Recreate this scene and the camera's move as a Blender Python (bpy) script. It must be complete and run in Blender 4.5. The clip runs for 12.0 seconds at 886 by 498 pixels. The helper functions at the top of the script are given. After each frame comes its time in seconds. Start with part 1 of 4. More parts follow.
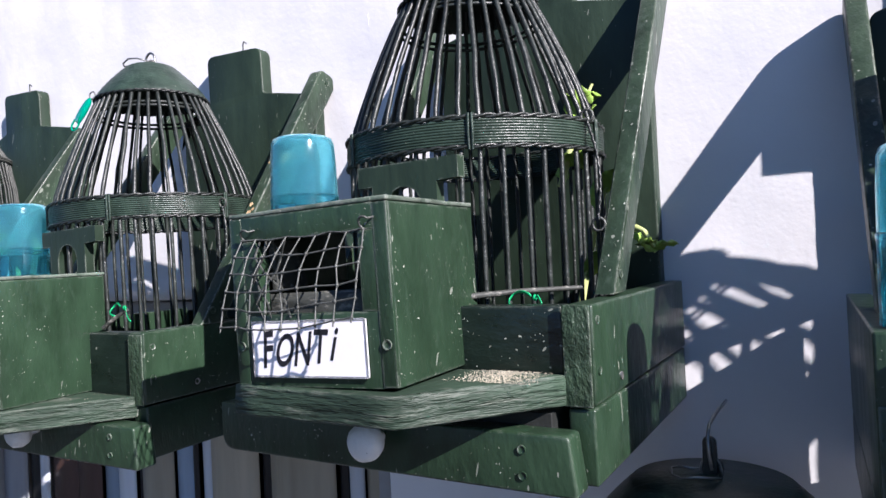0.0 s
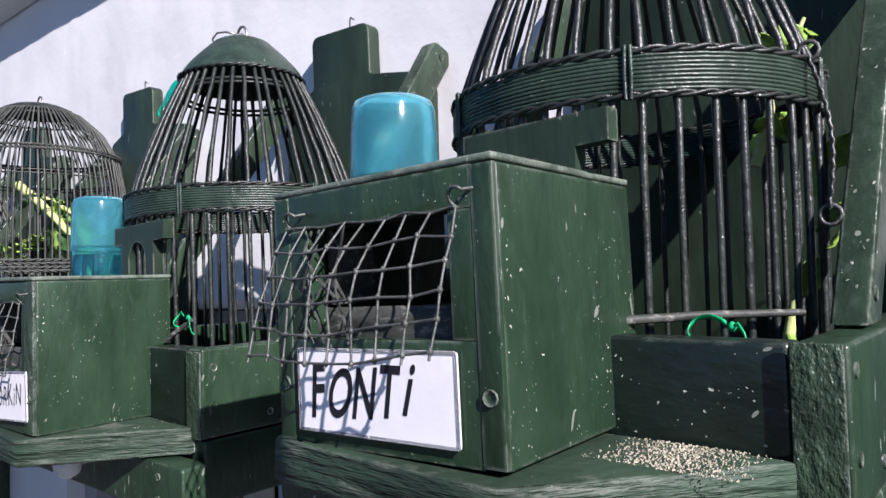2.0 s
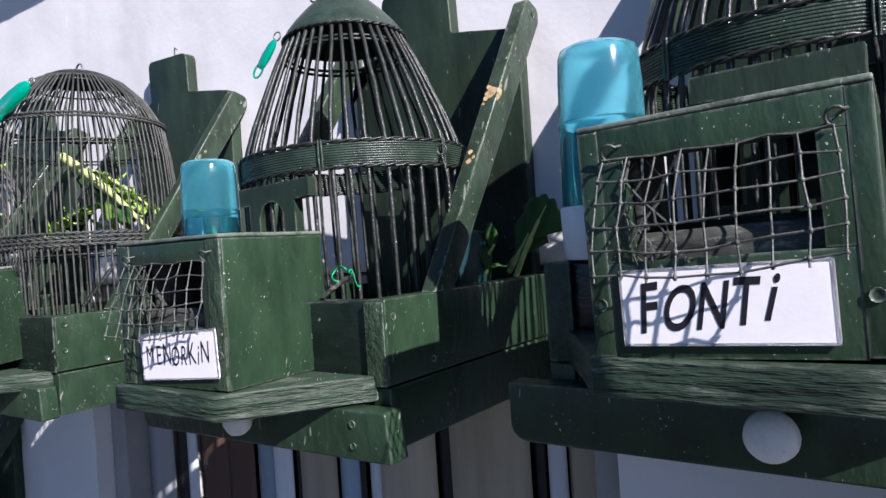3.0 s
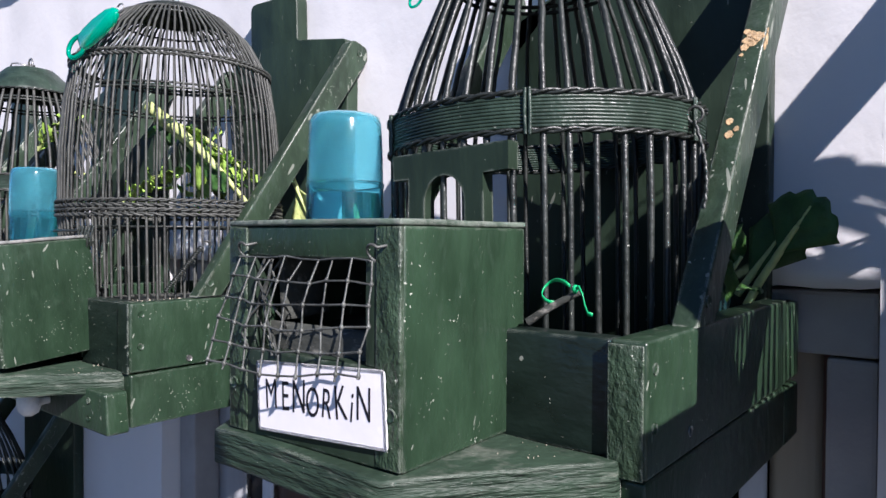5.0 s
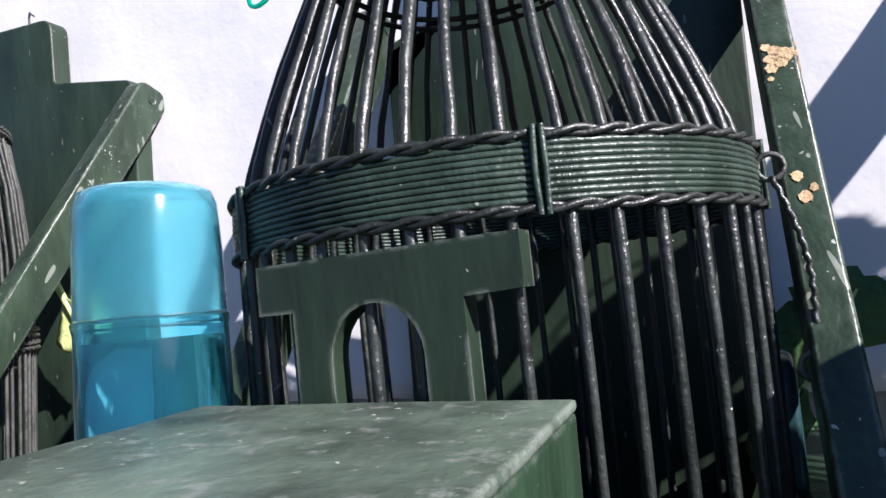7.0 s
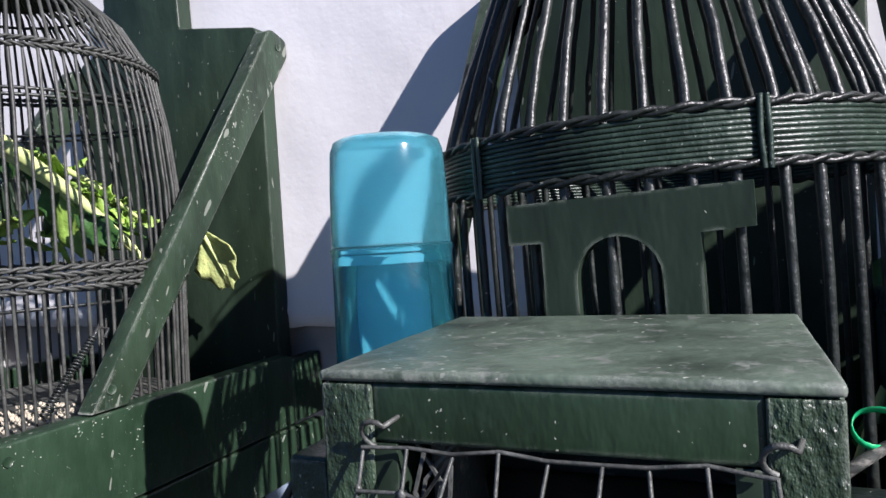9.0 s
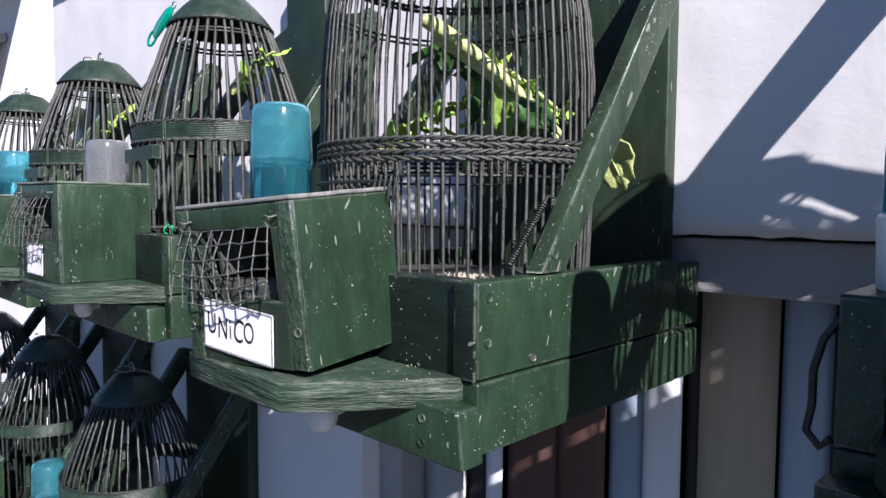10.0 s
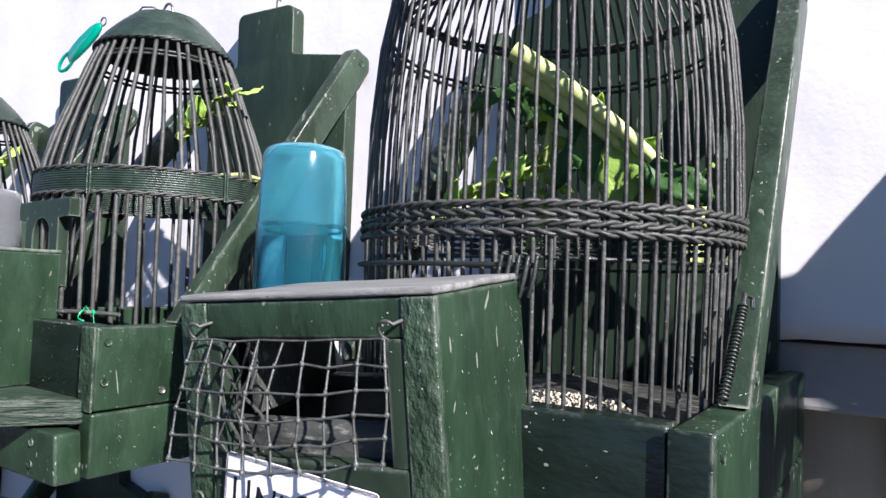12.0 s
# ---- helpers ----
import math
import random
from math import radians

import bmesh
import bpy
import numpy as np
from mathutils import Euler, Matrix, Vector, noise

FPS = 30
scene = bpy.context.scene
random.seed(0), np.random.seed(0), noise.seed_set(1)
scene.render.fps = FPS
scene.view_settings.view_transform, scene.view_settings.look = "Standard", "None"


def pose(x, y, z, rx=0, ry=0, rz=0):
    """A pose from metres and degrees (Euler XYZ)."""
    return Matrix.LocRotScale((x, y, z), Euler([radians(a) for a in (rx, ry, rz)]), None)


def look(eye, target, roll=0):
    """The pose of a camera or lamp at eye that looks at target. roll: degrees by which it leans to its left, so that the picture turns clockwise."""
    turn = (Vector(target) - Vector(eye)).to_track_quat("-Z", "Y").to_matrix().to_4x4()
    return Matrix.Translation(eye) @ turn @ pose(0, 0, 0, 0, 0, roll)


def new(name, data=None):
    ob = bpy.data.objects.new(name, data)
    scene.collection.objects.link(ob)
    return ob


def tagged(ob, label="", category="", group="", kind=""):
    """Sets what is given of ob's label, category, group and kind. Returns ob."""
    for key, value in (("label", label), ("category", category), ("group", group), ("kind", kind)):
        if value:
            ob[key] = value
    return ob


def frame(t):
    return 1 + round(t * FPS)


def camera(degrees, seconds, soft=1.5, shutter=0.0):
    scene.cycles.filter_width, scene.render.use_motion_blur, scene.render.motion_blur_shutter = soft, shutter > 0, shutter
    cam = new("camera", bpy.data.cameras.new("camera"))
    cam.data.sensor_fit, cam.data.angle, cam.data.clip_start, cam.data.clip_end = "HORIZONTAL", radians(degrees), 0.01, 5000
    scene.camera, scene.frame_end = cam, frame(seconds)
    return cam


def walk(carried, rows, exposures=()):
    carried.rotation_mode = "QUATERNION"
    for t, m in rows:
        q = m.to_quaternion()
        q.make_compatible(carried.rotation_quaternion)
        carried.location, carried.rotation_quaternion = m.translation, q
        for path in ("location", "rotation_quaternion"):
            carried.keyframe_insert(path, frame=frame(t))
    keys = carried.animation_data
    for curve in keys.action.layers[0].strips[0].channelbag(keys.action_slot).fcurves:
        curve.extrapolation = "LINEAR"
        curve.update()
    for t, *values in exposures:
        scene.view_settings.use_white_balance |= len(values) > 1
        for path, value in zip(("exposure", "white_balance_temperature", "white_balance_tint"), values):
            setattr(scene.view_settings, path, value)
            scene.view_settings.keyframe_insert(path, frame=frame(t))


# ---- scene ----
cam = camera(65.8, 12.0)
PATH = [
    (0, (0.111, 0.148, 1.777), (-0.832, 1.911, 1.799), -2.8),
    (0.5, (0.074, 0.191, 1.779), (-1.000, 1.878, 1.799), -3.6),
    (1, (0.074, 0.281, 1.786), (-1.186, 1.832, 1.870), -3.2),
    (1.5, (0.058, 0.319, 1.792), (-1.182, 1.884, 1.905), -2.4),
    (2, (0.024, 0.300, 1.770), (-1.233, 1.854, 1.849), -1.5),
    (2.5, (-0.059, 0.228, 1.762), (-1.240, 1.842, 1.807), -3.8),
    (3, (-0.122, 0.167, 1.755), (-1.236, 1.828, 1.751), -3.8),
    (3.2, (-0.142, 0.158, 1.752), (-1.259, 1.817, 1.746), -3.7),
    (4.8, (-0.312, 0.238, 1.757), (-1.526, 1.828, 1.777), 1.3),
    (5, (-0.345, 0.269, 1.769), (-1.591, 1.834, 1.734), 0.3),
    (5.5, (-0.457, 0.323, 1.791), (-1.694, 1.894, 1.776), -2.8),
    (6, (-0.530, 0.372, 1.788), (-1.592, 2.066, 1.796), -2.6),
    (6.5, (-0.531, 0.415, 1.801), (-1.393, 2.219, 1.792), -3.7),
    (6.7, (-0.524, 0.424, 1.806), (-1.315, 2.257, 1.922), -4.5),
    (8.3, (-0.552, 0.436, 1.838), (-1.180, 2.331, 1.921), -2.5),
    (8.5, (-0.557, 0.430, 1.831), (-1.227, 2.314, 1.871), -2.4),
    (9, (-0.588, 0.342, 1.817), (-1.390, 2.175, 1.770), -3.4),
    (9.2, (-0.614, 0.310, 1.799), (-1.548, 2.074, 1.732), -3.1),
    (9.5, (-0.658, 0.251, 1.785), (-1.781, 1.905, 1.716), -1.8),
    (10, (-0.702, 0.249, 1.755), (-2.093, 1.680, 1.627), 0.4),
    (10.5, (-0.747, 0.257, 1.735), (-2.141, 1.683, 1.587), 1.2),
    (11, (-0.854, 0.236, 1.740), (-2.133, 1.769, 1.630), -2.1),
    (11.5, (-0.905, 0.221, 1.745), (-2.072, 1.845, 1.730), -1.3),
    (12, (-0.954, 0.286, 1.763), (-2.052, 1.954, 1.862), 2.1),
]
walk(cam, [(t, look(eye, target, roll)) for t, eye, target, roll in PATH], exposures=[
    (0.0, 1.43, 5500, 19), (1.0, 1.25, 5500, 19), (2.5, 1.18, 5500, 19), (5.0, 1.22, 5500, 19), (6.5, 1.43, 5500, 19), (8.5, 1.40, 5500, 19), (9.2, 1.06, 5500, 19), (9.5, 1.08, 5500, 19), (11.0, 1.52, 5500, 19), (12.0, 1.48, 5500, 19)])

# ---- light ----
SUN_TO = Vector((2.5, -1.0, 1.7)).normalized()
world = bpy.data.worlds.new("sky")
scene.world = world
world.use_nodes = True
sky = world.node_tree.nodes.new("ShaderNodeTexSky")
sky.sky_type, sky.sun_disc = "NISHITA", False
sky.ozone_density, sky.dust_density = 7.0, 0.1
sky.sun_elevation, sky.sun_rotation = math.asin(SUN_TO.z), math.atan2(SUN_TO.x, SUN_TO.y)
background = world.node_tree.nodes["Background"]
background.inputs["Strength"].default_value = 0.037
world.node_tree.links.new(sky.outputs[0], background.inputs["Color"])
lamp = bpy.data.lights.new("sun", "SUN")
lamp.energy, lamp.angle, lamp.color = 4.8, radians(0.5), (1.0, 0.87, 0.71)
new("sun", lamp).matrix_world = look(SUN_TO * 20, (0, 0, 0))


# ---- materials ----
def material(name, base, rough=0.5, metal=0.0, tone=0.25, tone_scale=9.0, bump=0.15, bump_scale=120.0, stretch=(1, 1, 1),
             specks=0.0, speck_colour=(0.34, 0.36, 0.31), speck_scale=260.0, second=None, vary=0.0, depth=0.002, scratch=0.0, wear=None, shine=0.35):
    """A procedural surface: two scales of tone, relief, chipped specks and a second colour in worn patches."""
    m = bpy.data.materials.new(name)
    m.use_nodes = True
    t, n = m.node_tree, m.node_tree.nodes
    shader = n["Principled BSDF"]
    shader.inputs["Metallic"].default_value = metal
    shader.inputs["Specular IOR Level"].default_value = shine
    link = t.links.new
    coord = n.new("ShaderNodeTexCoord")
    mapping = n.new("ShaderNodeMapping")
    mapping.inputs["Scale"].default_value = stretch
    link(coord.outputs["Object"], mapping.inputs["Vector"])
    info = n.new("ShaderNodeObjectInfo")
    shift = n.new("ShaderNodeVectorMath")
    shift.operation = "SCALE"
    shift.inputs[0].default_value = (3.1, 5.7, 2.3)
    link(info.outputs["Random"], shift.inputs["Scale"])
    link(shift.outputs[0], mapping.inputs["Location"])

    def noise_node(scale, detail=5.0, roughness=0.6):
        q = n.new("ShaderNodeTexNoise")
        q.inputs["Scale"].default_value, q.inputs["Detail"].default_value, q.inputs["Roughness"].default_value = scale, detail, roughness
        link(mapping.outputs[0], q.inputs["Vector"])
        return q

    def ramp(source, low, high, a=(0, 0, 0), b=(1, 1, 1)):
        q = n.new("ShaderNodeValToRGB")
        q.color_ramp.elements[0].position, q.color_ramp.elements[1].position = low, high
        q.color_ramp.elements[0].color, q.color_ramp.elements[1].color = (*a, 1), (*b, 1)
        link(source, q.inputs[0])
        return q

    def mix(factor, a, b):
        q = n.new("ShaderNodeMix")
        q.data_type = "RGBA"
        for socket, value in ((q.inputs[0], factor), (q.inputs[6], a), (q.inputs[7], b)):
            if isinstance(value, (tuple, float)):
                socket.default_value = (*value, 1) if isinstance(value, tuple) else value
            else:
                link(value, socket)
        return q.outputs[2]

    big, fine = noise_node(tone_scale), noise_node(bump_scale, 3.0)
    lo = tuple(c * (1 - tone) for c in base)
    hi = tuple(min(1.0, c * (1 + tone)) for c in base)
    colour = ramp(big.outputs[0], 0.3, 0.7, lo, hi).outputs[0]
    if vary:
        value = n.new("ShaderNodeHueSaturation")
        scale = n.new("ShaderNodeMapRange")
        scale.inputs[3].default_value, scale.inputs[4].default_value = 1 - vary, 1 + vary
        link(info.outputs["Random"], scale.inputs[0])
        link(scale.outputs[0], value.inputs["Value"])
        link(colour, value.inputs["Color"])
        colour = value.outputs[0]
    if second:
        patch = noise_node(tone_scale * 3.3, 8.0, 0.72)
        colour = mix(ramp(patch.outputs[0], 0.55, 0.66).outputs[0], colour, second)
    if specks:
        cell = n.new("ShaderNodeTexVoronoi")
        cell.inputs["Scale"].default_value = speck_scale
        cell.inputs["Randomness"].default_value = 1.0
        wobble = n.new("ShaderNodeVectorMath")
        wobble.operation = "MULTIPLY_ADD"
        wobble.inputs[1].default_value = (0.006, 0.006, 0.006)
        link(noise_node(260.0, 3.0).outputs["Color"], wobble.inputs[0])
        link(coord.outputs["Object"], wobble.inputs[2])
        link(wobble.outputs[0], cell.inputs["Vector"])
        size = noise_node(38.0, 2.0)
        limit = n.new("ShaderNodeMapRange")
        limit.inputs[1].default_value, limit.inputs[2].default_value = 0.36, 0.66
        limit.inputs[3].default_value, limit.inputs[4].default_value = 0.0, 0.21 * specks
        link(size.outputs[0], limit.inputs[0])
        dice = n.new("ShaderNodeSeparateColor")
        link(cell.outputs["Color"], dice.inputs[0])
        rare = n.new("ShaderNodeMath")
        rare.operation = "POWER"
        rare.inputs[1].default_value = 2.5
        link(dice.outputs[0], rare.inputs[0])
        reach = n.new("ShaderNodeMath")
        reach.operation = "MULTIPLY"
        link(rare.outputs[0], reach.inputs[0])
        link(limit.outputs[0], reach.inputs[1])
        less = n.new("ShaderNodeMath")
        less.operation = "LESS_THAN"
        link(cell.outputs["Distance"], less.inputs[0])
        link(reach.outputs[0], less.inputs[1])
        colour = mix(less.outputs[0], colour, speck_colour)
    if scratch:
        warp = noise_node(16.0, 2.0)
        add = n.new("ShaderNodeVectorMath")
        add.operation = "MULTIPLY_ADD"
        add.inputs[1].default_value = (0.03, 0.03, 0.03)
        link(warp.outputs["Color"], add.inputs[0])
        link(mapping.outputs[0], add.inputs[2])
        for spin, seed in (((0.4, 0.3, 0.2), 0.0), ((-0.9, 0.5, 0.8), 7.0)):
            turn = n.new("ShaderNodeMapping")
            turn.vector_type = "TEXTURE"
            turn.inputs["Location"].default_value = (seed, seed, 0)
            turn.inputs["Rotation"].default_value = spin
            turn.inputs["Scale"].default_value = (0.0055, 0.0055, 0.040)
            link(add.outputs[0], turn.inputs["Vector"])
            line = n.new("ShaderNodeTexVoronoi")
            line.inputs["Scale"].default_value = 1.0
            link(turn.outputs[0], line.inputs["Vector"])
            pick = n.new("ShaderNodeSeparateColor")
            link(line.outputs["Color"], pick.inputs[0])
            size = n.new("ShaderNodeMapRange")
            size.inputs[1].default_value, size.inputs[2].default_value = 0.80, 1.0
            size.inputs[3].default_value, size.inputs[4].default_value = 0.0, 0.20 * scratch
            link(pick.outputs[0], size.inputs[0])
            under = n.new("ShaderNodeMath")
            under.operation = "LESS_THAN"
            link(line.outputs["Distance"], under.inputs[0])
            link(size.outputs[0], under.inputs[1])
            colour = mix(under.outputs[0], colour, tuple(0.45 * c + 0.55 * q for c, q in zip(speck_colour, base)))
    if wear:
        rim = n.new("ShaderNodeBevel")
        rim.samples = 3
        rim.inputs["Radius"].default_value = 0.0026
        flat = n.new("ShaderNodeNewGeometry")
        dot = n.new("ShaderNodeVectorMath")
        dot.operation = "DOT_PRODUCT"
        link(rim.outputs[0], dot.inputs[0])
        link(flat.outputs["Normal"], dot.inputs[1])
        edge = n.new("ShaderNodeMapRange")
        edge.inputs[1].default_value, edge.inputs[2].default_value = 0.99, 0.90
        edge.inputs[3].default_value, edge.inputs[4].default_value = 0.0, 1.0
        link(dot.outputs["Value"], edge.inputs[0])
        rub = ramp(noise_node(90.0, 4.0).outputs[0], 0.44, 0.54)
        both = n.new("ShaderNodeMath")
        both.operation = "MULTIPLY"
        link(edge.outputs[0], both.inputs[0])
        link(rub.outputs[0], both.inputs[1])
        colour = mix(both.outputs[0], colour, wear)
    link(colour, shader.inputs["Base Color"])
    gloss = n.new("ShaderNodeMapRange")
    gloss.inputs[3].default_value, gloss.inputs[4].default_value = max(0.05, rough - 0.13), min(1.0, rough + 0.13)
    link(big.outputs[0], gloss.inputs[0])
    link(gloss.outputs[0], shader.inputs["Roughness"])
    if bump:
        relief = n.new("ShaderNodeBump")
        relief.inputs["Strength"].default_value, relief.inputs["Distance"].default_value = bump, depth
        link(fine.outputs[0], relief.inputs["Height"])
        wide = n.new("ShaderNodeBump")
        wide.inputs["Strength"].default_value, wide.inputs["Distance"].default_value = bump * 0.8, depth * 3
        link(big.outputs[0], wide.inputs["Height"])
        link(relief.outputs[0], wide.inputs["Normal"])
        dent = n.new("ShaderNodeBump")
        dent.inputs["Strength"].default_value, dent.inputs["Distance"].default_value = bump * 0.9, depth * 2
        link(noise_node(bump_scale * 0.35, 4.0).outputs[0], dent.inputs["Height"])
        link(wide.outputs[0], dent.inputs["Normal"])
        link(dent.outputs[0], shader.inputs["Normal"])
    return m


def clear(name, colour, rough, milk):
    """Tinted plastic with a real wall: part clear, part milky."""
    m = bpy.data.materials.new(name)
    m.use_nodes = True
    t, n = m.node_tree, m.node_tree.nodes
    shader = n["Principled BSDF"]
    shader.inputs["Base Color"].default_value = (*colour, 1)
    shader.inputs["Roughness"].default_value = rough
    shader.inputs["Transmission Weight"].default_value = 1.0
    shader.inputs["IOR"].default_value = 1.38
    spots = n.new("ShaderNodeTexNoise")
    spots.inputs["Scale"].default_value = 45
    level = n.new("ShaderNodeMapRange")
    level.inputs[3].default_value, level.inputs[4].default_value = milk * 0.75, min(1.0, milk * 1.25)
    t.links.new(spots.outputs[0], level.inputs[0])
    glow, skin, body, both = (n.new("ShaderNodeBsdfTranslucent"), n.new("ShaderNodeBsdfDiffuse"), n.new("ShaderNodeMixShader"), n.new("ShaderNodeMixShader"))
    glow.inputs["Color"].default_value = skin.inputs["Color"].default_value = (*(c * c for c in colour), 1)
    body.inputs[0].default_value = 0.5
    t.links.new(glow.outputs[0], body.inputs[1])
    t.links.new(skin.outputs[0], body.inputs[2])
    t.links.new(level.outputs[0], both.inputs[0])
    t.links.new(shader.outputs[0], both.inputs[1])
    t.links.new(body.outputs[0], both.inputs[2])
    t.links.new(both.outputs[0], n["Material Output"].inputs["Surface"])
    return m


EDGE = (0.13, 0.15, 0.125)
GREEN = material("green_paint", (0.0165, 0.0345, 0.0185), 0.34, tone=0.34, tone_scale=30, bump=0.38, bump_scale=80, stretch=(1, 1, 0.45),
                 specks=1.3, speck_scale=360.0, vary=0.12, second=(0.023, 0.043, 0.026), scratch=1.05, wear=EDGE, shine=0.4)
ARM_PAINT = material("rubbed_green_paint", (0.0225, 0.0390, 0.0230), 0.36, tone=0.45, tone_scale=34, bump=0.4, bump_scale=80, stretch=(1, 1, 0.45),
                     specks=1.6, second=(0.036, 0.054, 0.039), scratch=1.7, wear=(0.24, 0.26, 0.22), shine=0.4)
GREEN_SOFT = material("green_paint_board", (0.0180, 0.0310, 0.0195), 0.44, tone=0.4, tone_scale=20, bump=0.3, bump_scale=60, stretch=(1, 1, 0.35),
                      specks=0.8, vary=0.1, scratch=0.8, wear=EDGE, shine=0.3)
GRAIN = material("green_end_grain", (0.026, 0.046, 0.026), 0.42, tone=0.5, tone_scale=50, bump=0.5, bump_scale=330, stretch=(1, 1, 0.6),
                 specks=1.5, speck_scale=330, depth=0.003, shine=0.4, wear=EDGE, second=(0.045, 0.066, 0.045))
# Darker green for the tray front boards and one shelf's end grain.
DARK_GREEN = material("dark_green_paint", (0.0062, 0.0118, 0.0092), 0.30, tone=0.4, tone_scale=30, bump=0.4, bump_scale=70, stretch=(0.5, 1, 1),
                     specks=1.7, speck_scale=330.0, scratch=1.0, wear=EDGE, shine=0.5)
WORN = material("worn_green_plank", (0.023, 0.041, 0.026), 0.55, tone=0.5, tone_scale=26, bump=0.7, bump_scale=150, stretch=(0.25, 0.25, 2.2),
                specks=0.7, second=(0.095, 0.11, 0.088), depth=0.004, wear=(0.25, 0.26, 0.23))
LID = material("weathered_lid_paint", (0.064, 0.088, 0.066), 0.46, tone=0.55, tone_scale=30, bump=0.35, bump_scale=110, specks=1.7,
               second=(0.155, 0.172, 0.150), scratch=0.8, wear=(0.22, 0.24, 0.21), shine=0.35)
# Paler copy of the lid paint: the sun's glance is put into the colour.
PALE_LID = material("sun_glance_lid", (0.185, 0.190, 0.180), 0.6, tone=0.35, tone_scale=40, bump=0.4, bump_scale=140, stretch=(0.3, 2.0, 1), specks=1.2,
                    speck_colour=(0.05, 0.06, 0.05), second=(0.27, 0.275, 0.26), scratch=0.6, wear=(0.05, 0.055, 0.05), shine=0.3)
BARE = material("bare_wood", (0.40, 0.28, 0.15), 0.7, tone=0.4, tone_scale=120, bump=0.5, bump_scale=300, second=(0.55, 0.46, 0.32))
DUSTY = material("dusty_painted_cane", (0.048, 0.051, 0.046), 0.5, tone=0.5, tone_scale=70, bump=0.35, bump_scale=240, specks=0.8, vary=0.25, depth=0.0015, scratch=0.5, shine=0.4)
BAR = material("painted_cane", (0.017, 0.021, 0.0185), 0.40, tone=0.5, tone_scale=70, bump=0.35, bump_scale=240, specks=0.8, vary=0.25, depth=0.0015, scratch=0.7, shine=0.5)
CANE_GREEN = material("green_painted_cane", (0.021, 0.036, 0.026), 0.36, tone=0.45, tone_scale=40, bump=0.4, bump_scale=200, specks=0.9, depth=0.0015, scratch=0.7, shine=0.5)
WIRE = material("galvanised_wire", (0.095, 0.10, 0.093), 0.5, metal=0.4, tone=0.5, tone_scale=90, bump=0.4, bump_scale=400, second=(0.05, 0.06, 0.05), depth=0.001)
STEEL = material("dull_steel", (0.30, 0.30, 0.29), 0.35, metal=0.9, tone=0.3, tone_scale=120, bump=0.2)
# Near-black colour stands in for shade inside boxes, trays, cages and the room.
SHADE_BLACK = material("painted_inside_shade", (0.010, 0.012, 0.011), 0.7, tone=0.4, tone_scale=20, bump=0.2)
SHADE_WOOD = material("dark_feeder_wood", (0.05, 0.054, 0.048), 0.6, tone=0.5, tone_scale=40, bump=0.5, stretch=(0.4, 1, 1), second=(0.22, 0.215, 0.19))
WHITE_PLASTIC = material("white_plastic", (0.74, 0.76, 0.78), 0.35, tone=0.05, tone_scale=20, bump=0.05)
KNOB = material("white_painted_knob", (0.70, 0.70, 0.68), 0.45, tone=0.12, tone_scale=60, bump=0.3, specks=0.7, speck_colour=(0.08, 0.08, 0.07), speck_scale=260)
CARD = material("laminated_card", (0.78, 0.77, 0.80), 0.25, tone=0.04, tone_scale=30, bump=0.04)
INK = material("black_marker", (0.012, 0.012, 0.016), 0.4, tone=0.2, bump=0.0)
SEED = material("seed_and_husk", (0.34, 0.31, 0.24), 0.8, tone=0.3, tone_scale=200, bump=0.2, vary=0.3)
TEAL = clear("green_plastic", (0.10, 0.74, 0.60), 0.12, 0.6)
TIE = material("green_tie_strip", (0.02, 0.36, 0.13), 0.3, tone=0.2, tone_scale=90, bump=0.1)
LEAF = material("fresh_leaf", (0.24, 0.38, 0.06), 0.5, tone=0.4, tone_scale=35, bump=0.4, bump_scale=180, vary=0.3)
STALK = material("pale_stalk", (0.46, 0.52, 0.20), 0.45, tone=0.2, tone_scale=60, bump=0.2, bump_scale=200)
PALE_LEAF = material("pale_leaf", (0.52, 0.59, 0.22), 0.5, tone=0.3, tone_scale=45, bump=0.4, bump_scale=180)
LEAF_DARK = material("dark_leaf", (0.035, 0.09, 0.02), 0.45, tone=0.4, tone_scale=35, bump=0.4, bump_scale=180, vary=0.3)
STUCCO = material("white_limewash", (0.70, 0.70, 0.71), 0.85, tone=0.05, tone_scale=3, bump=0.16, bump_scale=75, depth=0.002)
FRAME_GREY = material("grey_window_paint", (0.32, 0.32, 0.32), 0.6, tone=0.12, tone_scale=12, bump=0.3, bump_scale=60)
GROUND = material("dark_asphalt", (0.055, 0.055, 0.058), 0.85, tone=0.2, tone_scale=2, bump=0.4, bump_scale=20)
RUBBER = material("dark_teal_plastic", (0.010, 0.032, 0.036), 0.3, tone=0.3, tone_scale=30, bump=0.15)
BLUE = clear("blue_frosted_plastic", (0.52, 0.91, 0.99), 0.12, 0.10)
BLUE_LOW = clear("blue_clear_plastic", (0.44, 0.89, 0.99), 0.03, 0.06)
WATER = clear("still_water", (0.93, 0.99, 1.0), 0.0, 0.0)
MILKY = clear("milky_clear_plastic", (0.80, 0.81, 0.82), 0.16, 0.16)


# ---- building helpers ----
BASE = {}


